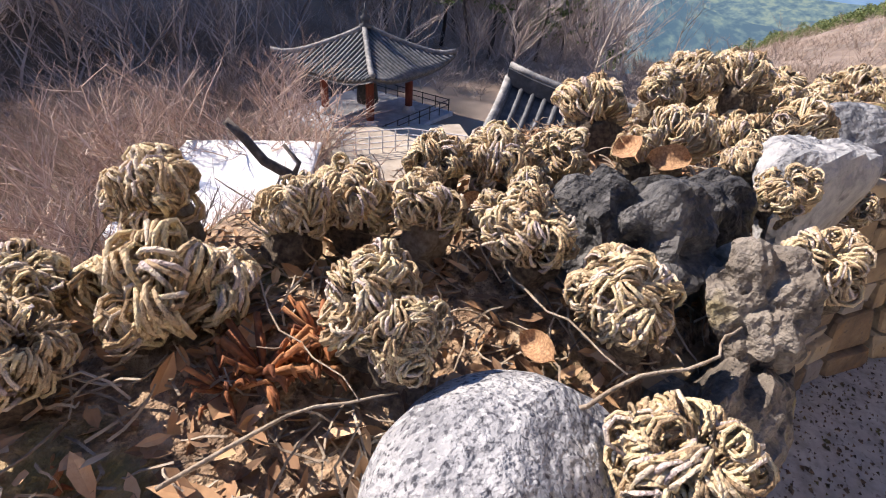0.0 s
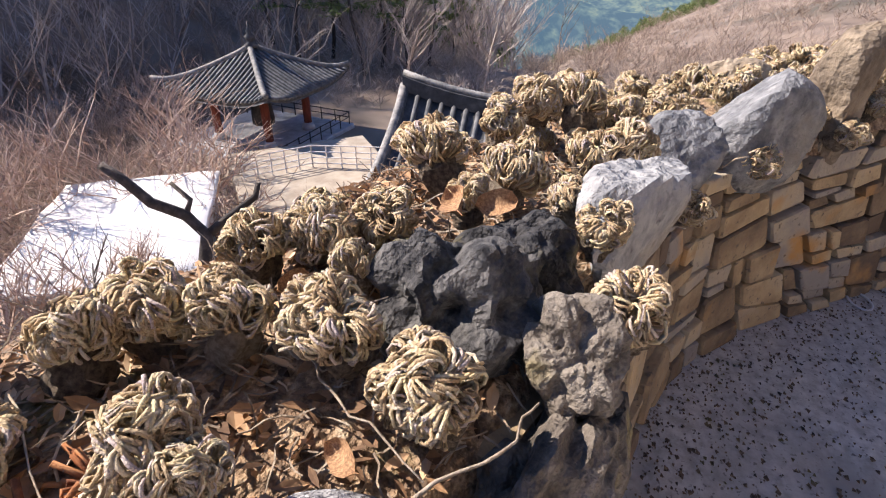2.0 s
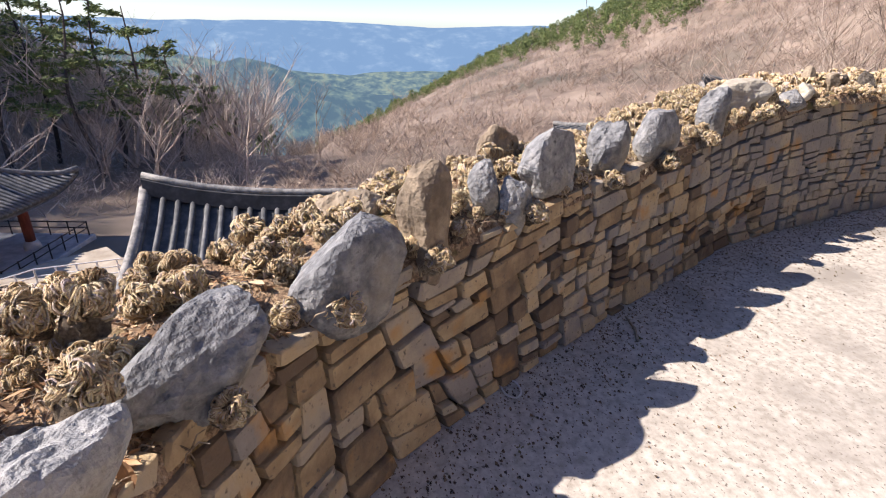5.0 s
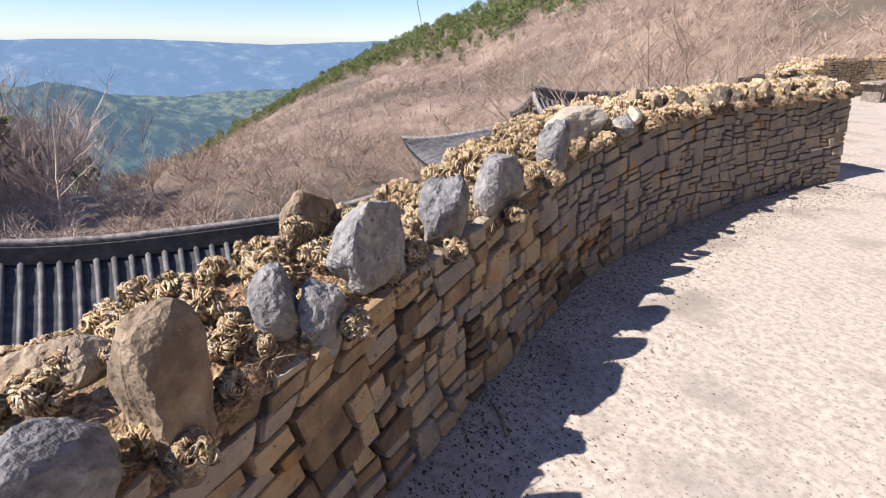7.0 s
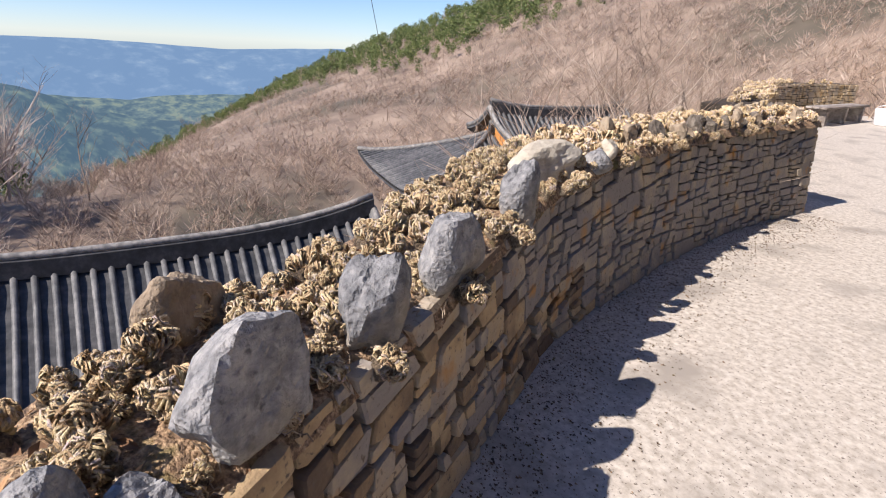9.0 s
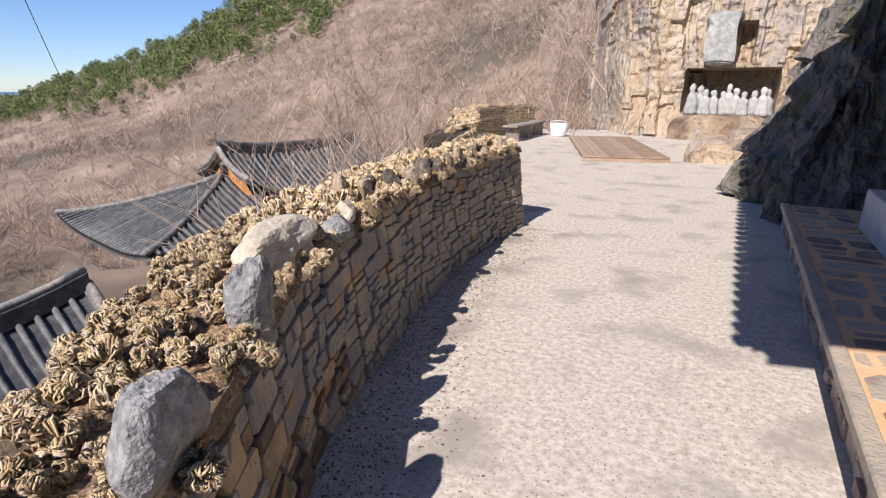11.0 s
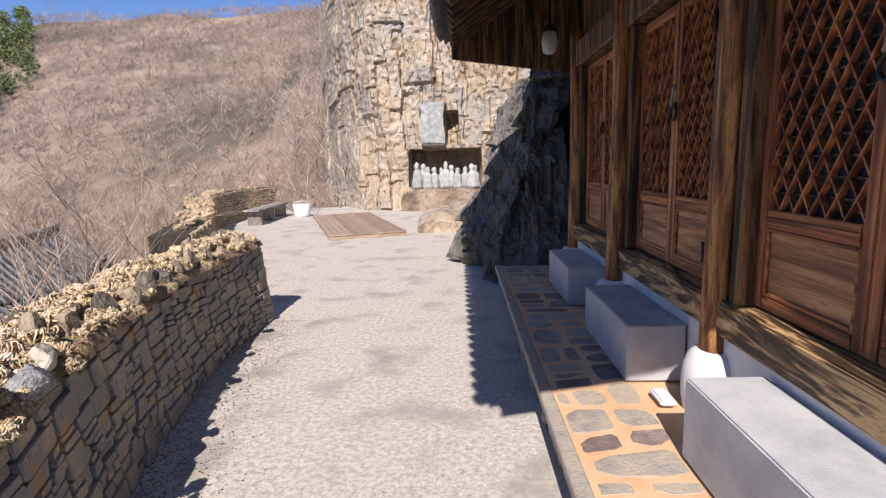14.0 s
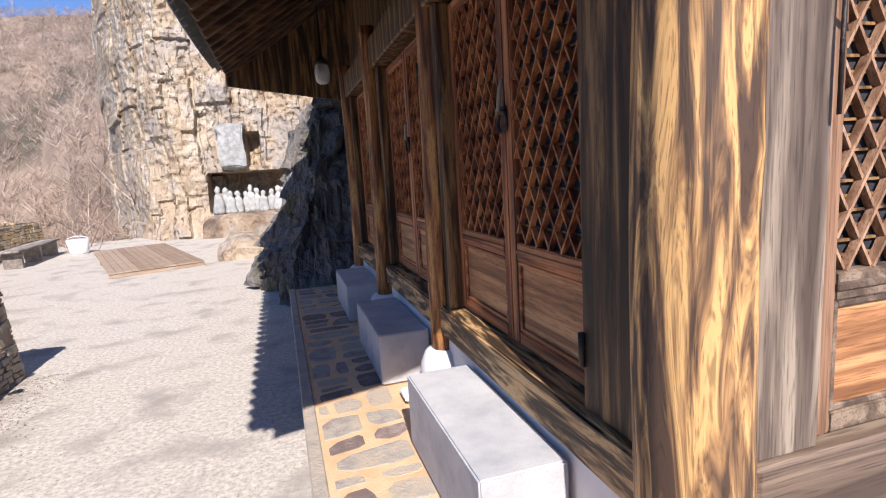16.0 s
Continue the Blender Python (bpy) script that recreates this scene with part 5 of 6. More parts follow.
# ---- curled dry spikemoss ----
def moss_proto(seed, bundles, ropes, seg, sides, thick):
    """A dried rosette about one unit across: bundles of flat fronds that bend out of the root and roll up at their tips."""
    rg = random.Random(seed)
    out = []
    lobes = [(Vector((0, 0, 0.44)), 0.42)]
    for _ in range(rg.randint(2, 3)):
        a = rg.uniform(0, 6.28)
        lobes.append((Vector((0.24 * math.cos(a), 0.24 * math.sin(a), rg.uniform(0.3, 0.62))), rg.uniform(0.24, 0.32)))
    for _ in range(bundles):
        c, R = rg.choice(lobes[:1] * 2 + lobes)
        while True:
            d = Vector((rg.gauss(0, 1), rg.gauss(0, 1), rg.gauss(0.25, 0.9))).normalized()
            if d.z > -0.65:
                break
        up = Vector((0, 0, 1)) + Vector((rg.gauss(0, 0.6), rg.gauss(0, 0.6), rg.gauss(0, 0.3)))
        t = (up - d * up.dot(d))
        t = t.normalized() if t.length > 1e-3 else Vector((1, 0, 0))
        n = d.cross(t)
        R = R * rg.uniform(0.82, 1.06)
        cr = rg.uniform(0.07, 0.16)
        sweep = rg.uniform(2.6, 4.6)
        back = rg.uniform(0.9, 1.5)
        for k in range(ropes):
            o = (k - (ropes - 1) / 2) * thick * 1.75 + rg.gauss(0, thick * 0.3)
            cr_k = cr * rg.uniform(0.85, 1.12)
            cen = c + d * (R - cr_k) + n * o + t * rg.gauss(0, 0.015)
            pts = [c - d * 0.02 + n * o * 0.4 - Vector((0, 0, 0.22))]
            rad = [thick * 0.5]
            for q in range(seg):
                ang = -back + sweep * q / (seg - 1)
                shrink = 1 - 0.35 * (q / (seg - 1)) ** 2
                pts.append(cen + (d * math.cos(ang) + t * math.sin(ang)) * cr_k * shrink + n * 0.03 * math.sin(ang * 1.3 + k))
                rad.append(thick * (1.0 - 0.45 * (q / (seg - 1)) ** 2) * rg.uniform(0.9, 1.1))
            out.append(tube(pts, rad, sides, cap=False))
    v, f = join(out)
    me = bpy.data.meshes.new("fronds")
    me.from_pydata(v, [], f)
    me.materials.append(MOSS)
    me.polygons.foreach_set("use_smooth", [True] * len(me.polygons))
    bm = rock_bm((0.27, 0.27, 0.34), seed + 500, cuts=0, rough=0.35, fine=0.14, sub=3)
    rt = bpy.data.meshes.new("root_mass")
    bm.to_mesh(rt)
    bm.free()
    rt.materials.append(STEMFUZZ)
    return me, rt


FINE = [moss_proto(i, 78, 5, 6, 4, 0.019) for i in range(6)]
COARSE = [moss_proto(30 + i, 44, 4, 4, 3, 0.031) for i in range(6)]
MASS = [moss_proto(60 + i, 24, 3, 4, 3, 0.046) for i in range(4)]
MOSS_LABELS = ["curled pale-yellow dry spikemoss tuft on the wall", "curled tan dry spikemoss tuft on the wall", "ball of dried grey-tan spikemoss fronds"]


def spikemoss(x, y, z, dia, protos, turn, lean=(0, 0), k=0, stem=0.0):
    me, rt = protos[k % len(protos)]
    e = new("spikemoss", me)
    e.matrix_basis = Matrix.Translation((x, y, z)) @ Matrix.Rotation(turn, 4, "Z") @ Matrix.Rotation(lean[0], 4, "X") @ Matrix.Rotation(lean[1], 4, "Y") @ Matrix.Diagonal((dia, dia, dia, 1))
    r = new("root_mass", rt)
    r.parent = e
    r.location = (0, 0, 0.12 - stem)
    r.scale = (1.0 + stem, 1.0 + stem, 1 + stem * 2)
    return tagged(e, MOSS_LABELS[k % 3], "plant", group="spikemoss on the wall")


def moss_mass(name, label, spots):
    """Tufts too far off to tell apart, as one mesh."""
    av, af, base = [], [], 0
    for m, k in spots:
        me = MASS[k % len(MASS)][0]
        co = np.empty(len(me.vertices) * 3)
        me.vertices.foreach_get("co", co)
        co = co.reshape(-1, 3)
        mm = np.array(m)
        av.append(co @ mm[:3, :3].T + mm[:3, 3])
        af += [tuple(i + base for i in p.vertices) for p in me.polygons]
        base += len(co)
    me = bpy.data.meshes.new(name)
    me.from_pydata(np.concatenate(av).tolist(), [], af)
    me.materials.append(MOSS)
    me.polygons.foreach_set("use_smooth", [True] * len(me.polygons))
    return tagged(new(name, me), label, "plants", kind="stuff")


def moss_pose(x, y, z, dia, turn, lean):
    return Matrix.Translation((x, y, z)) @ Matrix.Rotation(turn, 4, "Z") @ Matrix.Rotation(lean[0], 4, "X") @ Matrix.Rotation(lean[1], 4, "Y") @ Matrix.Diagonal((dia, dia, dia, 1))


rg = random.Random(404)
NEAR_A = [(-0.063, 0.662, 0.136, -0.05), (-0.178, 0.555, 0.111, 0.02), (-0.214, 0.687, 0.091, 0.0), (-0.283, 0.72, 0.097, 0.0), (-0.129, 0.825, 0.096, 0.01), (-0.28, 0.81, 0.086, 0.0), (-0.412, 0.774, 0.086, 0.0),
          (-0.471, 0.827, 0.101, 0.0), (-0.519, 0.909, 0.091, 0.0), (-0.328, 0.882, 0.056, 0.0), (-0.398, 0.905, 0.061, 0.0), (-0.286, 0.931, 0.091, 0.03), (-0.243, 1.031, 0.096, 0.0)]
NEAR_B = [(-0.036, 0.56, 0.081, 0.0), (0.036, 0.628, 0.086, 0.0), (-0.089, 1.093, 0.091, -0.02), (-0.107, 0.865, 0.071, 0.0), (-0.75, 0.937, 0.121, 0.0), (-0.696, 1.046, 0.101, 0.0), (-0.622, 1.154, 0.071, 0.0),
          (-0.55, 1.182, 0.076, 0.0), (-0.398, 1.207, 0.091, -0.03), (-0.86, 1.243, 0.101, 0.0), (-1.105, 1.17, 0.121, 0.0), (-1.138, 1.07, 0.111, 0.0), (-0.949, 1.014, 0.101, 0.0), (-0.586, 1.002, 0.071, 0.0)]


def near_wall(x, y):
    """Length along the wall and metres in from its face."""
    d = np.hypot(WALL.xy[:, 0] - x, WALL.xy[:, 1] - y)
    i = int(np.argmin(d))
    nrm = (WALL.tan[i][1], -WALL.tan[i][0])
    return float(WALL.s[i]), -((x - WALL.xy[i][0]) * nrm[0] + (y - WALL.xy[i][1]) * nrm[1])


for i, (x, y, d, up) in enumerate(NEAR_A + NEAR_B):
    s, u = near_wall(x, y)
    spikemoss(x, y, 0.800 - 0.45 * d + up * 0.4, d * 1.12, FINE, rg.uniform(0, 6.28), (rg.uniform(-0.35, 0.35), rg.uniform(-0.35, 0.35)), i, stem=0.35 if i == 0 else 0.0)
# further along: tufts thick on the outer part, thinner between the stones of the edge
taken = []
far_tufts_ = []
n = 0
tries = 0
while n < 400 and tries < 12000:
    tries += 1
    s = START + rg.uniform(1.2, 8.65)
    u = WIDE * (1 - rg.random() ** 1.3) if s - START < 5 else WIDE * rg.random()
    d = rg.uniform(0.075, 0.14)
    if u < 0.10:
        d *= 0.75
    p = WALL.at(s, -u - BATTER)
    if any((p.x - a) ** 2 + (p.y - b) ** 2 < (0.30 * (d + e)) ** 2 for a, b, e in taken):
        continue
    taken.append((p.x, p.y, d))
    turn, lean = rg.uniform(0, 6.28), (rg.uniform(-0.5, 0.5), rg.uniform(-0.5, 0.5))
    if s - START < 4.9:
        spikemoss(p.x, p.y, soil_height(s, u) - 0.012, d, FINE if s - START < 1.6 else COARSE, turn, lean, n)
    else:
        far_tufts_.append((moss_pose(p.x, p.y, soil_height(s, u) - 0.012, d * 1.1, turn, lean), n))
    n += 1
moss_mass("spikemoss_mass", "dry spikemoss tufts crowding the far end of the wall", far_tufts_)
# a few hang over the face
for s, u in ((1.28, -0.03), (1.68, 0.0), (2.0, -0.03), (2.5, -0.03), (3.05, -0.02), (3.5, -0.03), (3.95, -0.03), (4.5, -0.04), (4.6, -0.04), (5.2, -0.04), (6.0, -0.04), (6.6, -0.03), (7.3, -0.04)):
    p = WALL.at(s + START, -u - BATTER)
    spikemoss(p.x, p.y, wall_top(s + START) - 0.02, rg.uniform(0.09, 0.13), FINE if s < 3 else COARSE, WALL.heading(s + START), (0.75, rg.uniform(-0.3, 0.3)), int(s * 7))

# ---- litter on the wall ----
rg = random.Random(9)
V, Fc = [], []
for _ in range(5200):
    s = START + (rg.uniform(-0.4, 1.6) if rg.random() < 0.72 else rg.uniform(1.6, 8.65))
    u = rg.uniform(0.0, WIDE)
    p = WALL.at(s, -u - BATTER)
    z = soil_height(s, u) + rg.uniform(0.0, 0.014)
    big = rg.random() < 0.12
    L = rg.uniform(0.006, 0.016) * (1.8 if big else 1.0)
    W = L * rg.uniform(0.25, 0.55)
    m = Matrix.Translation((p.x, p.y, z)) @ Matrix.Rotation(rg.uniform(0, 6.28), 4, "Z") @ Matrix.Rotation(rg.gauss(0, 0.5), 4, "X") @ Matrix.Rotation(rg.gauss(0, 0.5), 4, "Y")
    o = len(V)
    c = rg.uniform(0.1, 0.45) * W
    for q in ((-L, 0, 0), (-L * 0.3, W, c), (L * 0.4, W * 0.8, c), (L, 0, c * 0.6), (L * 0.4, -W * 0.8, c), (-L * 0.3, -W, c), (0, 0, -c * 0.2)):
        V.append(m @ Vector(q))
    Fc += [(o, o + 6, o + 1), (o + 1, o + 6, o + 2), (o + 2, o + 6, o + 3), (o + 3, o + 6, o + 4), (o + 4, o + 6, o + 5), (o + 5, o + 6, o)]
tagged(link_mesh("leaf_litter", V, Fc, LEAF), "crumpled brown dead leaves on the wall's soil", "leaves", kind="stuff")
pieces = []
for _ in range(2200):
    s = START + (rg.uniform(-0.4, 1.5) if rg.random() < 0.75 else rg.uniform(1.5, 8.6))
    u = rg.uniform(0.0, WIDE)
    p = WALL.at(s, -u - BATTER, 0)
    p.z = soil_height(s, u) + rg.uniform(0, 0.02)
    a = rg.uniform(0, 6.28)
    d = Vector((math.cos(a), math.sin(a), rg.uniform(-0.15, 0.5)))
    L = rg.uniform(0.02, 0.08)
    pts = [p]
    for k in range(4):
        d = (d + Vector((rg.gauss(0, 0.35), rg.gauss(0, 0.35), rg.gauss(-0.05, 0.3)))).normalized()
        pts.append(pts[-1] + d * L / 4)
    pieces.append(tube(pts, [0.0014, 0.0013, 0.0012, 0.001, 0.0007], 3, cap=False))
tagged(link_mesh("root_litter", *join(pieces), TWIG), "tangle of fine dry roots and stems on the wall", "roots", kind="stuff")
pieces = []
rg2 = random.Random(31)
for _ in range(420):
    s = START + rg2.uniform(1.1, 8.65)
    u = rg2.choice((rg2.uniform(-0.02, 0.1), rg2.uniform(0, WIDE)))
    p = WALL.at(s, -u - BATTER, 0)
    p.z = soil_height(s, max(u, 0)) - 0.01
    for _k in range(4):
        a = rg2.uniform(0, 6.28)
        q = p + Vector((math.cos(a), math.sin(a), rg2.uniform(-0.6, 1.2))) * rg2.uniform(0.02, 0.05)
        mid = p.lerp(q, 0.5) + Vector((0, 0, 0.012))
        pieces.append(tube([p, mid, q], [0.0022, 0.0018, 0.001], 3, cap=False))
tagged(link_mesh("dry_moss_fringe", *join(pieces), TWIG), "dry straw-coloured moss stems between the stones", "moss", kind="stuff")
for pts, r in (([(0.017, 0.962, 0.781), (-0.083, 0.985, 0.781), (-0.151, 1.048, 0.792), (-0.2, 1.1, 0.797), (-0.23, 1.116, 0.807)], 0.0026),
               ([(-0.247, 0.91, 0.787), (-0.204, 0.969, 0.792), (-0.152, 1.038, 0.792)], 0.0018), ([(0.051, 0.779, 0.766), (-0.038, 0.822, 0.766), (-0.076, 0.884, 0.776)], 0.0021),
               ([(-0.164, 0.665, 0.787), (-0.09, 0.764, 0.776), (-0.057, 0.863, 0.776)], 0.0014)):
    kinked = []
    for p, q in zip(pts, pts[1:]):
        for k in range(4):
            c = Vector(p).lerp(Vector(q), k / 4)
            kinked.append(c + Vector((rg.gauss(0, 1), rg.gauss(0, 1), rg.gauss(0, 0.5))) * 0.0035)
    kinked.append(Vector(pts[-1]))
    v, f = tube(kinked, [r * (0.8 - 0.45 * i / len(kinked)) * rg.uniform(0.85, 1.2) for i in range(len(kinked))], 7)
    tagged(link_mesh("twig", v, f, TWIG, smooth=True), "bare pale twig lying on the wall", "twig")
for x, y, z, sc, tn in ((-0.536, 0.995, 0.818, 0.035, 0.4), (-0.575, 1.042, 0.802, 0.03, 2.0), (-0.174, 0.968, 0.771, 0.02, 1.0), (-0.391, 0.824, 0.766, 0.022, 2.6)):
    bm = bmesh.new()
    bmesh.ops.create_grid(bm, x_segments=8, y_segments=6, size=1)
    for v in bm.verts:
        w = math.sqrt(max(0.0, 1 - v.co.x ** 2)) * 0.6 + 0.02
        v.co = Vector((v.co.x, v.co.y * w, 0.35 * v.co.y ** 2 + 0.18 * math.sin(v.co.x * 3) + 0.06 * noise.noise(v.co * 3)))
    lf = part("dead_leaf", bm, LEAF, None, smooth=True)
    lf.matrix_basis = Matrix.Translation((x, y, z)) @ Matrix.Rotation(tn, 4, "Z") @ Matrix.Rotation(0.7, 4, "X") @ Matrix.Diagonal((sc, sc, sc, 1))
    tagged(lf, "large curled orange-brown dead leaf on the wall", "leaf")
# things on the path
v, f = tube([(-1.667 + 0.035 * math.cos(a) * 1.6, 2.267 + 0.035 * math.sin(a), 0.006) for a in np.linspace(0, 2 * math.pi, 20)], 0.004, 6, cap=False)
tagged(link_mesh("metal_ring", v, f, WHITEMETAL, smooth=True), "small pale metal ring lying on the concrete", "ring")
v, f = tube([(-1.86, 2.93, 0.008), (-1.95, 2.97, 0.012), (-2.06, 2.99, 0.008)], [0.008, 0.007, 0.004], 6)
tagged(link_mesh("twig", v, f, TWIG, smooth=True), "dark twig lying on the concrete", "twig")
V, Fc = [], []
for _ in range(6500):
    s = START + rg.uniform(0.2, 8.65)
    u = abs(rg.gauss(0, 0.24)) + 0.01
    p = WALL.at(s, u, 0.004)
    L = rg.uniform(0.0025, 0.006) * rg.choice((1, 1, 1.7))
    a = rg.uniform(0, 6.28)
    o = len(V)
    for q, zz in ((0, 0.002), (1.7, 0.006), (3.3, 0.003), (4.8, 0.007)):
        V.append((p.x + L * math.cos(a + q), p.y + L * 0.7 * math.sin(a + q), zz))
    Fc.append((o, o + 1, o + 2, o + 3))
tagged(link_mesh("leaf_litter", V, Fc, SOIL), "dark leaf crumbs along the foot of the wall", "leaves", kind="stuff")

# ---- bare shrubs beyond the wall ----
rg = random.Random(63)
for x, y, z, h, lab in ((-4.7, 6.0, -1.2, 2.9, "low pale leafless shrub behind the wall"), (-5.2, 7.2, -1.3, 3.7, "pale leafless shrub behind the wall"), (-5.8, 8.6, -1.2, 4.0, "tall pale leafless shrub behind the wall"),
                        (-6.6, 10.2, -1.5, 4.6, "tall bare shrub behind the wall"), (-7.4, 12.6, -1.3, 4.6, "tall bare shrub behind the wall")):
    t = thing("bare_shrub", lab, "shrub", (x, y, z), rg.uniform(0, 360))
    for k in range(5):
        v, f = branch_tree(rg, h * rg.uniform(0.8, 1.12), limbs=6, depth=3, r0=0.022, spread=0.55, up=0.12, sides=4)
        st = link_mesh("stem", v, f, PALETWIG, t, smooth=True)
        st.rotation_euler = (rg.uniform(-0.6, 0.6), rg.uniform(-0.6, 0.6), rg.uniform(0, 6))
for x, y, h in ((-5.6, -5.6, 4.6), (-7.0, -4.2, 4.2)):
    t = thing("bare_tree", "small dark bare tree growing below the wall", "tree", (x, y, ground_height(x, y)), rg.uniform(0, 360))
    v, f = branch_tree(rg, h, limbs=5, depth=3, r0=0.075, spread=0.6, up=0.25, sides=6)
    link_mesh("trunk", v, f, BARK, t, smooth=True)
spots = []
while len(spots) < 620:
    x, y = rg.uniform(-22, -2), rg.uniform(-26, -4)
    if (-14 < x < -6.5 and -14.2 < y < -6.5) or (abs(x - PAV[0]) < 6 and abs(y - PAV[1]) < 6) or math.hypot(x, y) < 6 or (x < -13 and y > -11):
        continue
    spots.append((x, y, ground_height(x, y), rg.uniform(0.5, 1.0)))
scatter("thicket", "tangled bare reddish-brown shrubs on the slope below", "shrubs", PALETWIG, [branch_tree(rg, 3.6, limbs=7, depth=3, r0=0.034, spread=0.55, up=0.3) for _ in range(5)], spots)
tagged(link_mesh("gravel_slope", [(q[0], q[1], ground_height(q[0], q[1]) + 0.25) for q in ((-1, -14), (-7, -17), (-8, -22), (2, -22))], [(0, 1, 2, 3)], PAVE), "grey gravel patch on the slope", "gravel", kind="structure")
for i in range(26):
    x, y = rg.uniform(-12, -3), rg.uniform(-19, -10)
    st = part("boulder", rock_bm((rg.uniform(0.2, 0.6), rg.uniform(0.2, 0.5), rg.uniform(0.15, 0.35)), 600 + i, cuts=6, sub=2), GREYROCK, None)
    st.location = (x, y, ground_height(x, y) + 0.05)
    tagged(st, "grey boulder lying on the slope", "boulder")
cab = link_mesh("power_cable", *tube([(-20.5, 11.0, 13.0), (-28.2, 15.3, 5.3), (-38, 21.2, 1.6), (-54, 31.1, -0.6)], 0.02, 5), IRON)
tagged(cab, "thin black overhead cable running down the slope", "cable")

# ---- tall tangled bushes round the shed ----
REDTWIG = material("reddish_bare_twig", [(0.25, (0.28, 0.19, 0.15)), (0.5, (0.50, 0.36, 0.28)), (0.72, (0.66, 0.53, 0.44))], scale=3, vary=0.25, island=True, bump=0)
rg = random.Random(88)
for yaw, r, h in ((147, 12.5, 5.2), (141, 12.8, 4.6), (151, 15, 6.0), (144, 18.5, 7.6), (138, 20.5, 8.0), (133, 20, 7.4), (128.5, 19, 6.6), (150, 20, 7.8), (125, 17, 4.6), (135.5, 13.2, 3.6), (155, 14, 5.4), (130, 24, 8.2)):
    x, y = 0.1 - r * math.sin(radians(yaw)), 1.0 + r * math.cos(radians(yaw))
    t = thing("bare_bush", "tangled reddish-brown leafless bush on the slope", "bush", (x, y, ground_height(x, y) - 0.1), rg.uniform(0, 360), group="bushes below the wall")
    for k in range(4):
        v, f = branch_tree(rg, h * rg.uniform(0.8, 1.1), limbs=9, depth=3, r0=0.085, spread=0.62, up=0.16, sides=3)
        st = link_mesh("stem", v, f, REDTWIG, t)
        st.rotation_euler = (rg.uniform(-0.35, 0.35), rg.uniform(-0.35, 0.35), rg.uniform(0, 6))

# ---- tall pines at the edge of the woods ----
def pine_tree(x, y, height, seed):
    """A tall leaning trunk, bare below, with flat sprays of needles on its upper limbs."""
    rg = random.Random(seed)
    t = thing("pine_tree", "tall pine with flat dark green sprays on a bare trunk", "tree", (x, y, ground_height(x, y) - 0.2), rg.uniform(0, 360), group="pines at the edge of the woods")
    bend = [Vector((0.03 * height * math.sin(k * 0.9 + seed), 0.03 * height * math.cos(k * 0.7 + seed * 2), height * k / 8)) for k in range(9)]
    v, f = tube(bend, [0.17 * (1 - 0.1 * k) for k in range(9)], 7)
    link_mesh("trunk", v, f, BARKDARK, t, smooth=True)
    limbs, V, Fc = [], [], []
    for k in range(22):
        q = rg.uniform(0.38, 1.0)
        base = bend[min(int(q * 8), 7)].lerp(bend[min(int(q * 8) + 1, 8)], q * 8 % 1)
        a = rg.uniform(0, 6.28)
        reach = height * (0.27 - 0.16 * q) * rg.uniform(0.6, 1.2)
        tip = base + Vector((math.cos(a) * reach, math.sin(a) * reach, reach * rg.uniform(-0.1, 0.35)))
        limbs.append(tube([base, base.lerp(tip, 0.5) + Vector((0, 0, 0.08 * reach)), tip], [0.05, 0.03, 0.012], 4, cap=False))
        for _ in range(70):
            c = base.lerp(tip, rg.uniform(0.45, 1.1)) + Vector((rg.gauss(0, 0.24), rg.gauss(0, 0.24), rg.gauss(0.08, 0.09))) * reach * 0.62
            d = Vector((rg.gauss(0, 1), rg.gauss(0, 1), rg.gauss(0.3, 0.4))).normalized() * rg.uniform(0.14, 0.30)
            w = d.cross(Vector((rg.gauss(0, 1), rg.gauss(0, 1), rg.gauss(0, 1)))).normalized() * rg.uniform(0.035, 0.08)
            o = len(V)
            V += [c - d, c + w, c + d, c - w]
            Fc.append((o, o + 1, o + 2, o + 3))
    link_mesh("limbs", *join(limbs), BARKDARK, t)
    link_mesh("needles", V, Fc, PINE, t, "dark green needle sprays")


for i, (yaw, r, h) in enumerate(((106.5, 40, 11), (109, 44, 13), (111.5, 41, 12), (114, 46, 14), (117, 43, 12), (103.5, 46, 9), (101, 50, 7), (120, 48, 13), (98.5, 54, 6), (112.5, 52, 14))):
    pine_tree(ORIGIN[0] - r * math.sin(radians(yaw)), ORIGIN[1] + r * math.cos(radians(yaw)), h, 700 + i)

# ---- dry orange fern tufts on the soil ----
for i, (x, y, z, d) in enumerate(((-0.075, 0.758, 0.74, 0.07), (-0.104, 0.794, 0.74, 0.05), (0.089, 0.697, 0.724, 0.06), (-0.13, 0.775, 0.745, 0.055), (-0.05, 0.74, 0.735, 0.05))):
    pcs = []
    for k in range(26):
        a = rg.uniform(0, 6.28)
        dr = Vector((math.cos(a), math.sin(a), rg.uniform(0.1, 1.3))).normalized()
        tip = dr * rg.uniform(0.4, 0.8)
        pcs.append(tube([(0, 0, 0), dr * 0.25, tip + Vector((0, 0, 0.05)), tip * 1.15 - Vector((0, 0, 0.12))], [0.02, 0.05, 0.045, 0.015], 4, cap=False))
    fo = link_mesh("dry_fern", *join(pcs), FERN, smooth=True)
    fo.matrix_basis = Matrix.Translation((x, y, z)) @ Matrix.Diagonal((d, d, d, 1))
    tagged(fo, "shrivelled orange-brown fern tuft in the litter", "plant")

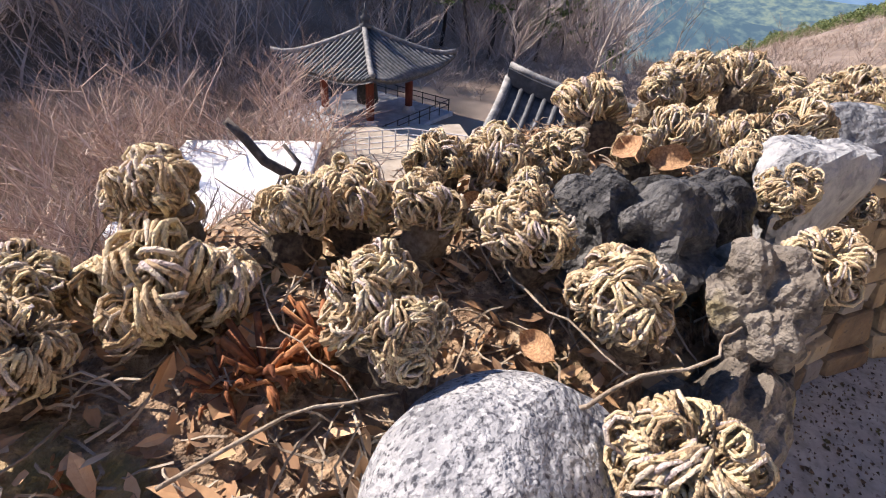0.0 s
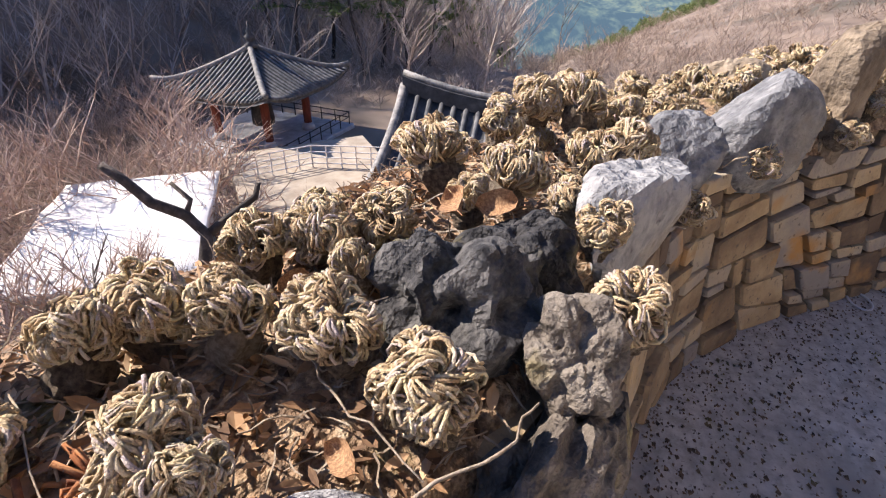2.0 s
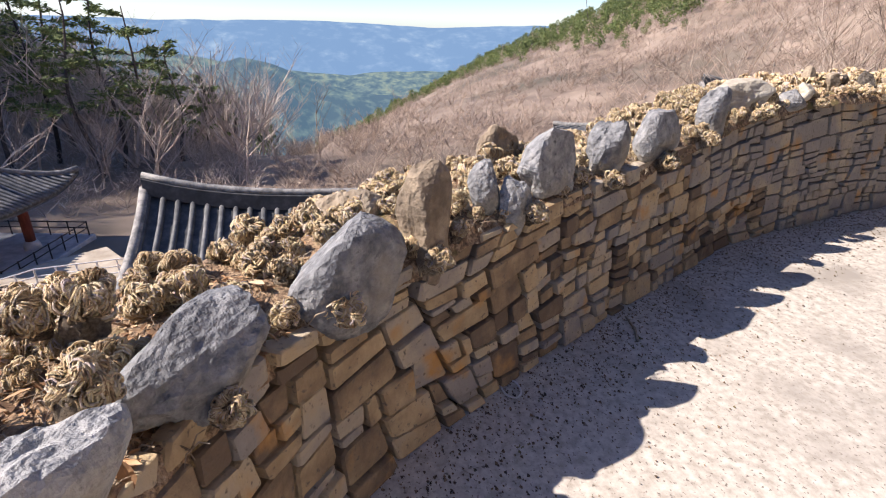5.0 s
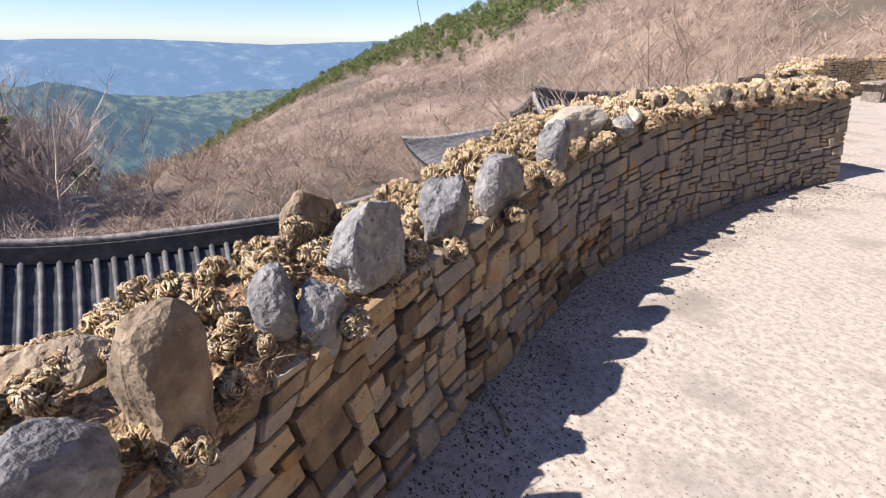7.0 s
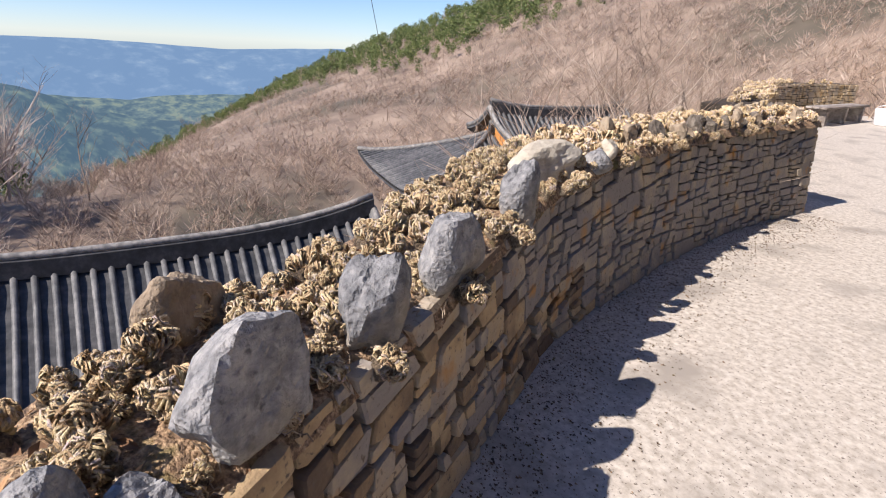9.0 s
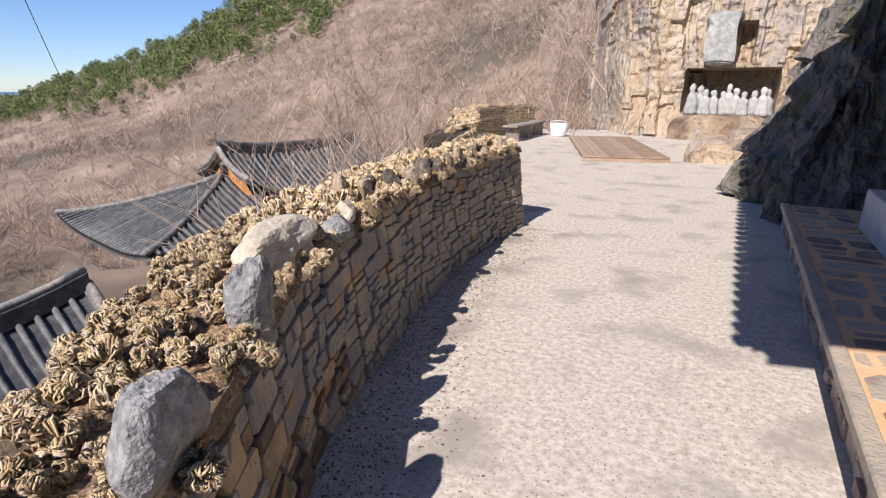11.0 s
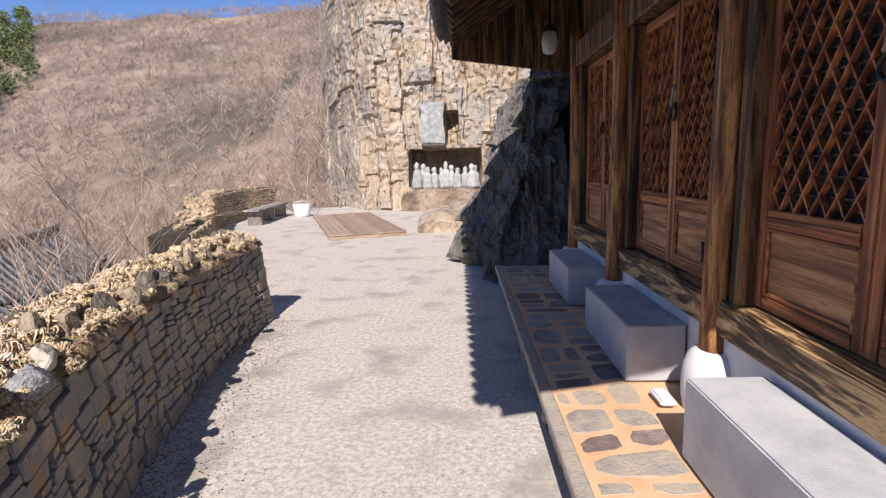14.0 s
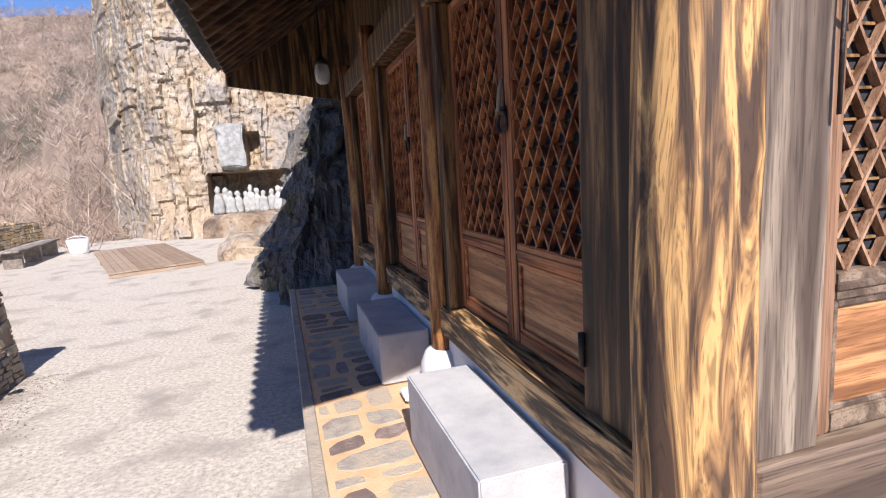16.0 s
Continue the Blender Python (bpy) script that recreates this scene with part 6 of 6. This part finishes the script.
# ---- crooked dark branch rising below the wall ----
crook = thing("crooked_tree", "crooked dark bare tree in front of the white shed roof", "tree", (-4.04, -2.38, -4.35))
for pts, r in (([(-4.04, -2.38, -4.35), (-4.12, -2.44, -2.43), (-4.45, -2.48, -1.95), (-4.45, -2.68, -1.72), (-4.32, -2.96, -1.53), (-4.28, -3.17, -1.27), (-4.22, -3.34, -1.08)], 0.085),
               ([(-4.45, -2.48, -1.95), (-4.68, -2.30, -1.81), (-4.92, -2.08, -1.65), (-5.00, -2.06, -1.51)], 0.055), ([(-4.45, -2.68, -1.72), (-4.56, -2.66, -1.58), (-4.53, -2.83, -1.37)], 0.04)):
    v, f = tube([Vector(p) - Vector((-4.04, -2.38, -4.35)) for p in pts], [r * (1 - 0.45 * i / (len(pts) - 1)) for i in range(len(pts))], 9)
    link_mesh("limb", v, f, BARKDARK, crook, smooth=True)

# ---- the second stretch of wall ----
FAR = Line([(-4.35, 8.75), (-4.9, 10.4), (-5.8, 12.4), (-7.1, 14.8), (-8.0, 17.2), (-8.3, 19.6), (-7.9, 21.8)])


# ---- stonework pieces ----
def cut_cells(quad, rng, lo, hi, out, wide=(1.5, 2.9)):
    """Splits a four-cornered field by slanting joints until the pieces are stone-sized."""
    a, b, c, d = quad
    w = ((b - a).length + (c - d).length) / 2
    h = ((d - a).length + (c - b).length) / 2
    area = w * h
    if area < lo or (area < hi and rng.random() < 0.35 and 0.4 < w / h < 3.6):
        out.append(quad)
        return
    if w > h * rng.uniform(*wide):
        t1 = rng.uniform(0.3, 0.7)
        t2 = min(max(t1 + rng.gauss(0, 0.06), 0.2), 0.8)
        p, q = a.lerp(b, t1), d.lerp(c, t2)
        cut_cells((a, p, q, d), rng, lo, hi, out, wide)
        cut_cells((p, b, c, q), rng, lo, hi, out, wide)
    else:
        t1 = rng.uniform(0.32, 0.68)
        t2 = min(max(t1 + rng.gauss(0, 0.075), 0.2), 0.8)
        p, q = a.lerp(d, t1), b.lerp(c, t2)
        cut_cells((a, b, q, p), rng, lo, hi, out, wide)
        cut_cells((p, q, c, d), rng, lo, hi, out, wide)


def stone_piece(quad, place, rng, joint=0.004, proud=0.016, corner=0.13, back=-0.05):
    """place(s, h, out) gives the point in the world."""
    cen = (quad[0] + quad[1] + quad[2] + quad[3]) / 4
    ring = []
    for i in range(4):
        p, prv, nxt = quad[i], quad[i - 1], quad[(i + 1) % 4]
        k1, k2 = rng.uniform(0.03, corner), rng.uniform(0.03, corner)
        ring += [p.lerp(prv, k1), p.lerp(nxt, k2)]
    size = min((quad[1] - quad[0]).length, (quad[3] - quad[0]).length)
    sh = 1 - 2 * joint / max(size, 0.03)
    out = rng.uniform(-0.012, proud)
    V = []
    for k, (f, o) in enumerate(((sh, back), (sh, out - 0.007), (sh * 0.94, out))):
        for p in ring:
            q = cen + (p - cen) * f
            V.append(place(q.x, q.y, o + (rng.uniform(-0.004, 0.004) if k else 0)))
    n = len(ring)
    Fc = [tuple(2 * n + i for i in range(n))]
    for r in range(2):
        for i in range(n):
            j = (i + 1) % n
            Fc.append((r * n + i, r * n + j, (r + 1) * n + j, (r + 1) * n + i))
    return V, Fc


def fields(line, top, s0, s1, step, rng, lo, hi):
    out = []
    s = s0
    while s < s1 - 0.05:
        e = min(s + step, s1)
        cut_cells((Vector((s, 0.0, 0)), Vector((e, 0.0, 0)), Vector((e, top(e), 0)), Vector((s, top(s), 0))), rng, lo, hi, out)
        s = e
    return out


rng = random.Random(2024)


def on_wall(s, h, o):
    return WALL.at(s, o - BATTER * h / 0.75, h)


quads = fields(WALL, wall_top, START + 0.45, WALL.length, 1.15, rng, 0.009, 0.036)
near = [q for q in quads if q[0].x < START + 6.6]
rest = [q for q in quads if q[0].x >= START + 6.6]
spill = near[300:]
for q in near[:300]:
    v, f = stone_piece(q, on_wall, rng)
    link_mesh("stone", v, f, SANDSTONE, wall)
rest_ob = link_mesh("stones", *join([stone_piece(q, on_wall, rng) for q in rest + spill]), SANDSTONE, wall, "further stones of the wall face")
rest_ob["kind"] = "stuff"
# end face of the wall


def on_end(s, h, o):
    return WALL.at(WALL.length, -s - BATTER * h / 0.75) + Vector((0, o + 0.02, h))


cells_ = []
cut_cells((Vector((0, 0, 0)), Vector((WIDE, 0, 0)), Vector((WIDE, 0.88, 0)), Vector((0, 0.88, 0))), rng, 0.008, 0.03, cells_)
for q in cells_:
    v, f = stone_piece(q, on_end, rng)
    link_mesh("stone", v, f, SANDSTONE, wall)

wall2 = thing("wall_far", "further stretch of low stone wall with plants on top", "wall", kind="structure")
V, Fc = [], []
for i in range(50):
    s = FAR.length * i / 49
    for off, z in ((-0.03, -0.3), (-0.10, 0.92), (-0.55, 0.92), (-0.5, -0.3), (-0.4, -2.5)):
        V.append(FAR.at(s, off, z + 0.04 * noise.noise(Vector((s * 4, off * 9, 1)))))
for i in range(49):
    for k in range(4):
        Fc.append((i * 5 + k, i * 5 + k + 1, i * 5 + k + 6, i * 5 + k + 5))
Fc += [(0, 1, 2, 3, 4), tuple(245 + k for k in (4, 3, 2, 1, 0))]
link_mesh("core", V, Fc, MORTAR, wall2, "earth core")


def on_far(s, h, o):
    return FAR.at(s, o - 0.07 * h, h)


r2 = link_mesh("stones", *join([stone_piece(q, on_far, rng, joint=0.008) for q in fields(FAR, lambda s: 0.93, 0, FAR.length, 1.3, rng, 0.02, 0.06)]), SANDSTONE, wall2, "stones of the wall face")
r2["kind"] = "stuff"
far_tufts_ = []
for i in range(90):
    p = FAR.at(rng.uniform(0, FAR.length), -rng.uniform(0.05, 0.5))
    far_tufts_.append((moss_pose(p.x, p.y, 0.9, rng.uniform(0.12, 0.2), rng.uniform(0, 6), (rng.uniform(-0.4, 0.4), rng.uniform(-0.4, 0.4))), i))
moss_mass("spikemoss_mass", "dry spikemoss tufts on the further wall", far_tufts_)

# platform edge and flagstones
cells_ = []
for k in range(6):
    y = 3.38 + k * 1.036
    cut_cells((Vector((y, 0, 0)), Vector((y + 1.036, 0, 0)), Vector((y + 1.036, 0.285, 0)), Vector((y, 0.285, 0))), rng, 0.012, 0.05, cells_)
for q in cells_:
    v, f = stone_piece(q, lambda s, h, o: Vector((-0.715 - o, s, h)), rng, joint=0.004)
    link_mesh("edge_stone", v, f, FLAG, hall)
cells_ = []
for k in range(6):
    y = 3.38 + k * 1.036
    cut_cells((Vector((-0.69, y, 0)), Vector((-0.16, y, 0)), Vector((-0.16, y + 1.036, 0)), Vector((-0.69, y + 1.036, 0))), rng, 0.075, 0.15, cells_, (0.7, 1.4))
for q in cells_:
    v, f = stone_piece(q, lambda s, h, o: Vector((s, h, 0.289 + o * 0.3)), rng, joint=0.022, corner=0.40, proud=0.004, back=-0.02)
    link_mesh("flagstone", v, f, FLAG, hall)
part("platform_kerb", box_bm(-0.77, -0.69, 3.38, 9.6, 0.235, 0.297, 0.008), FLAG, hall, "grey stone kerb along the platform")
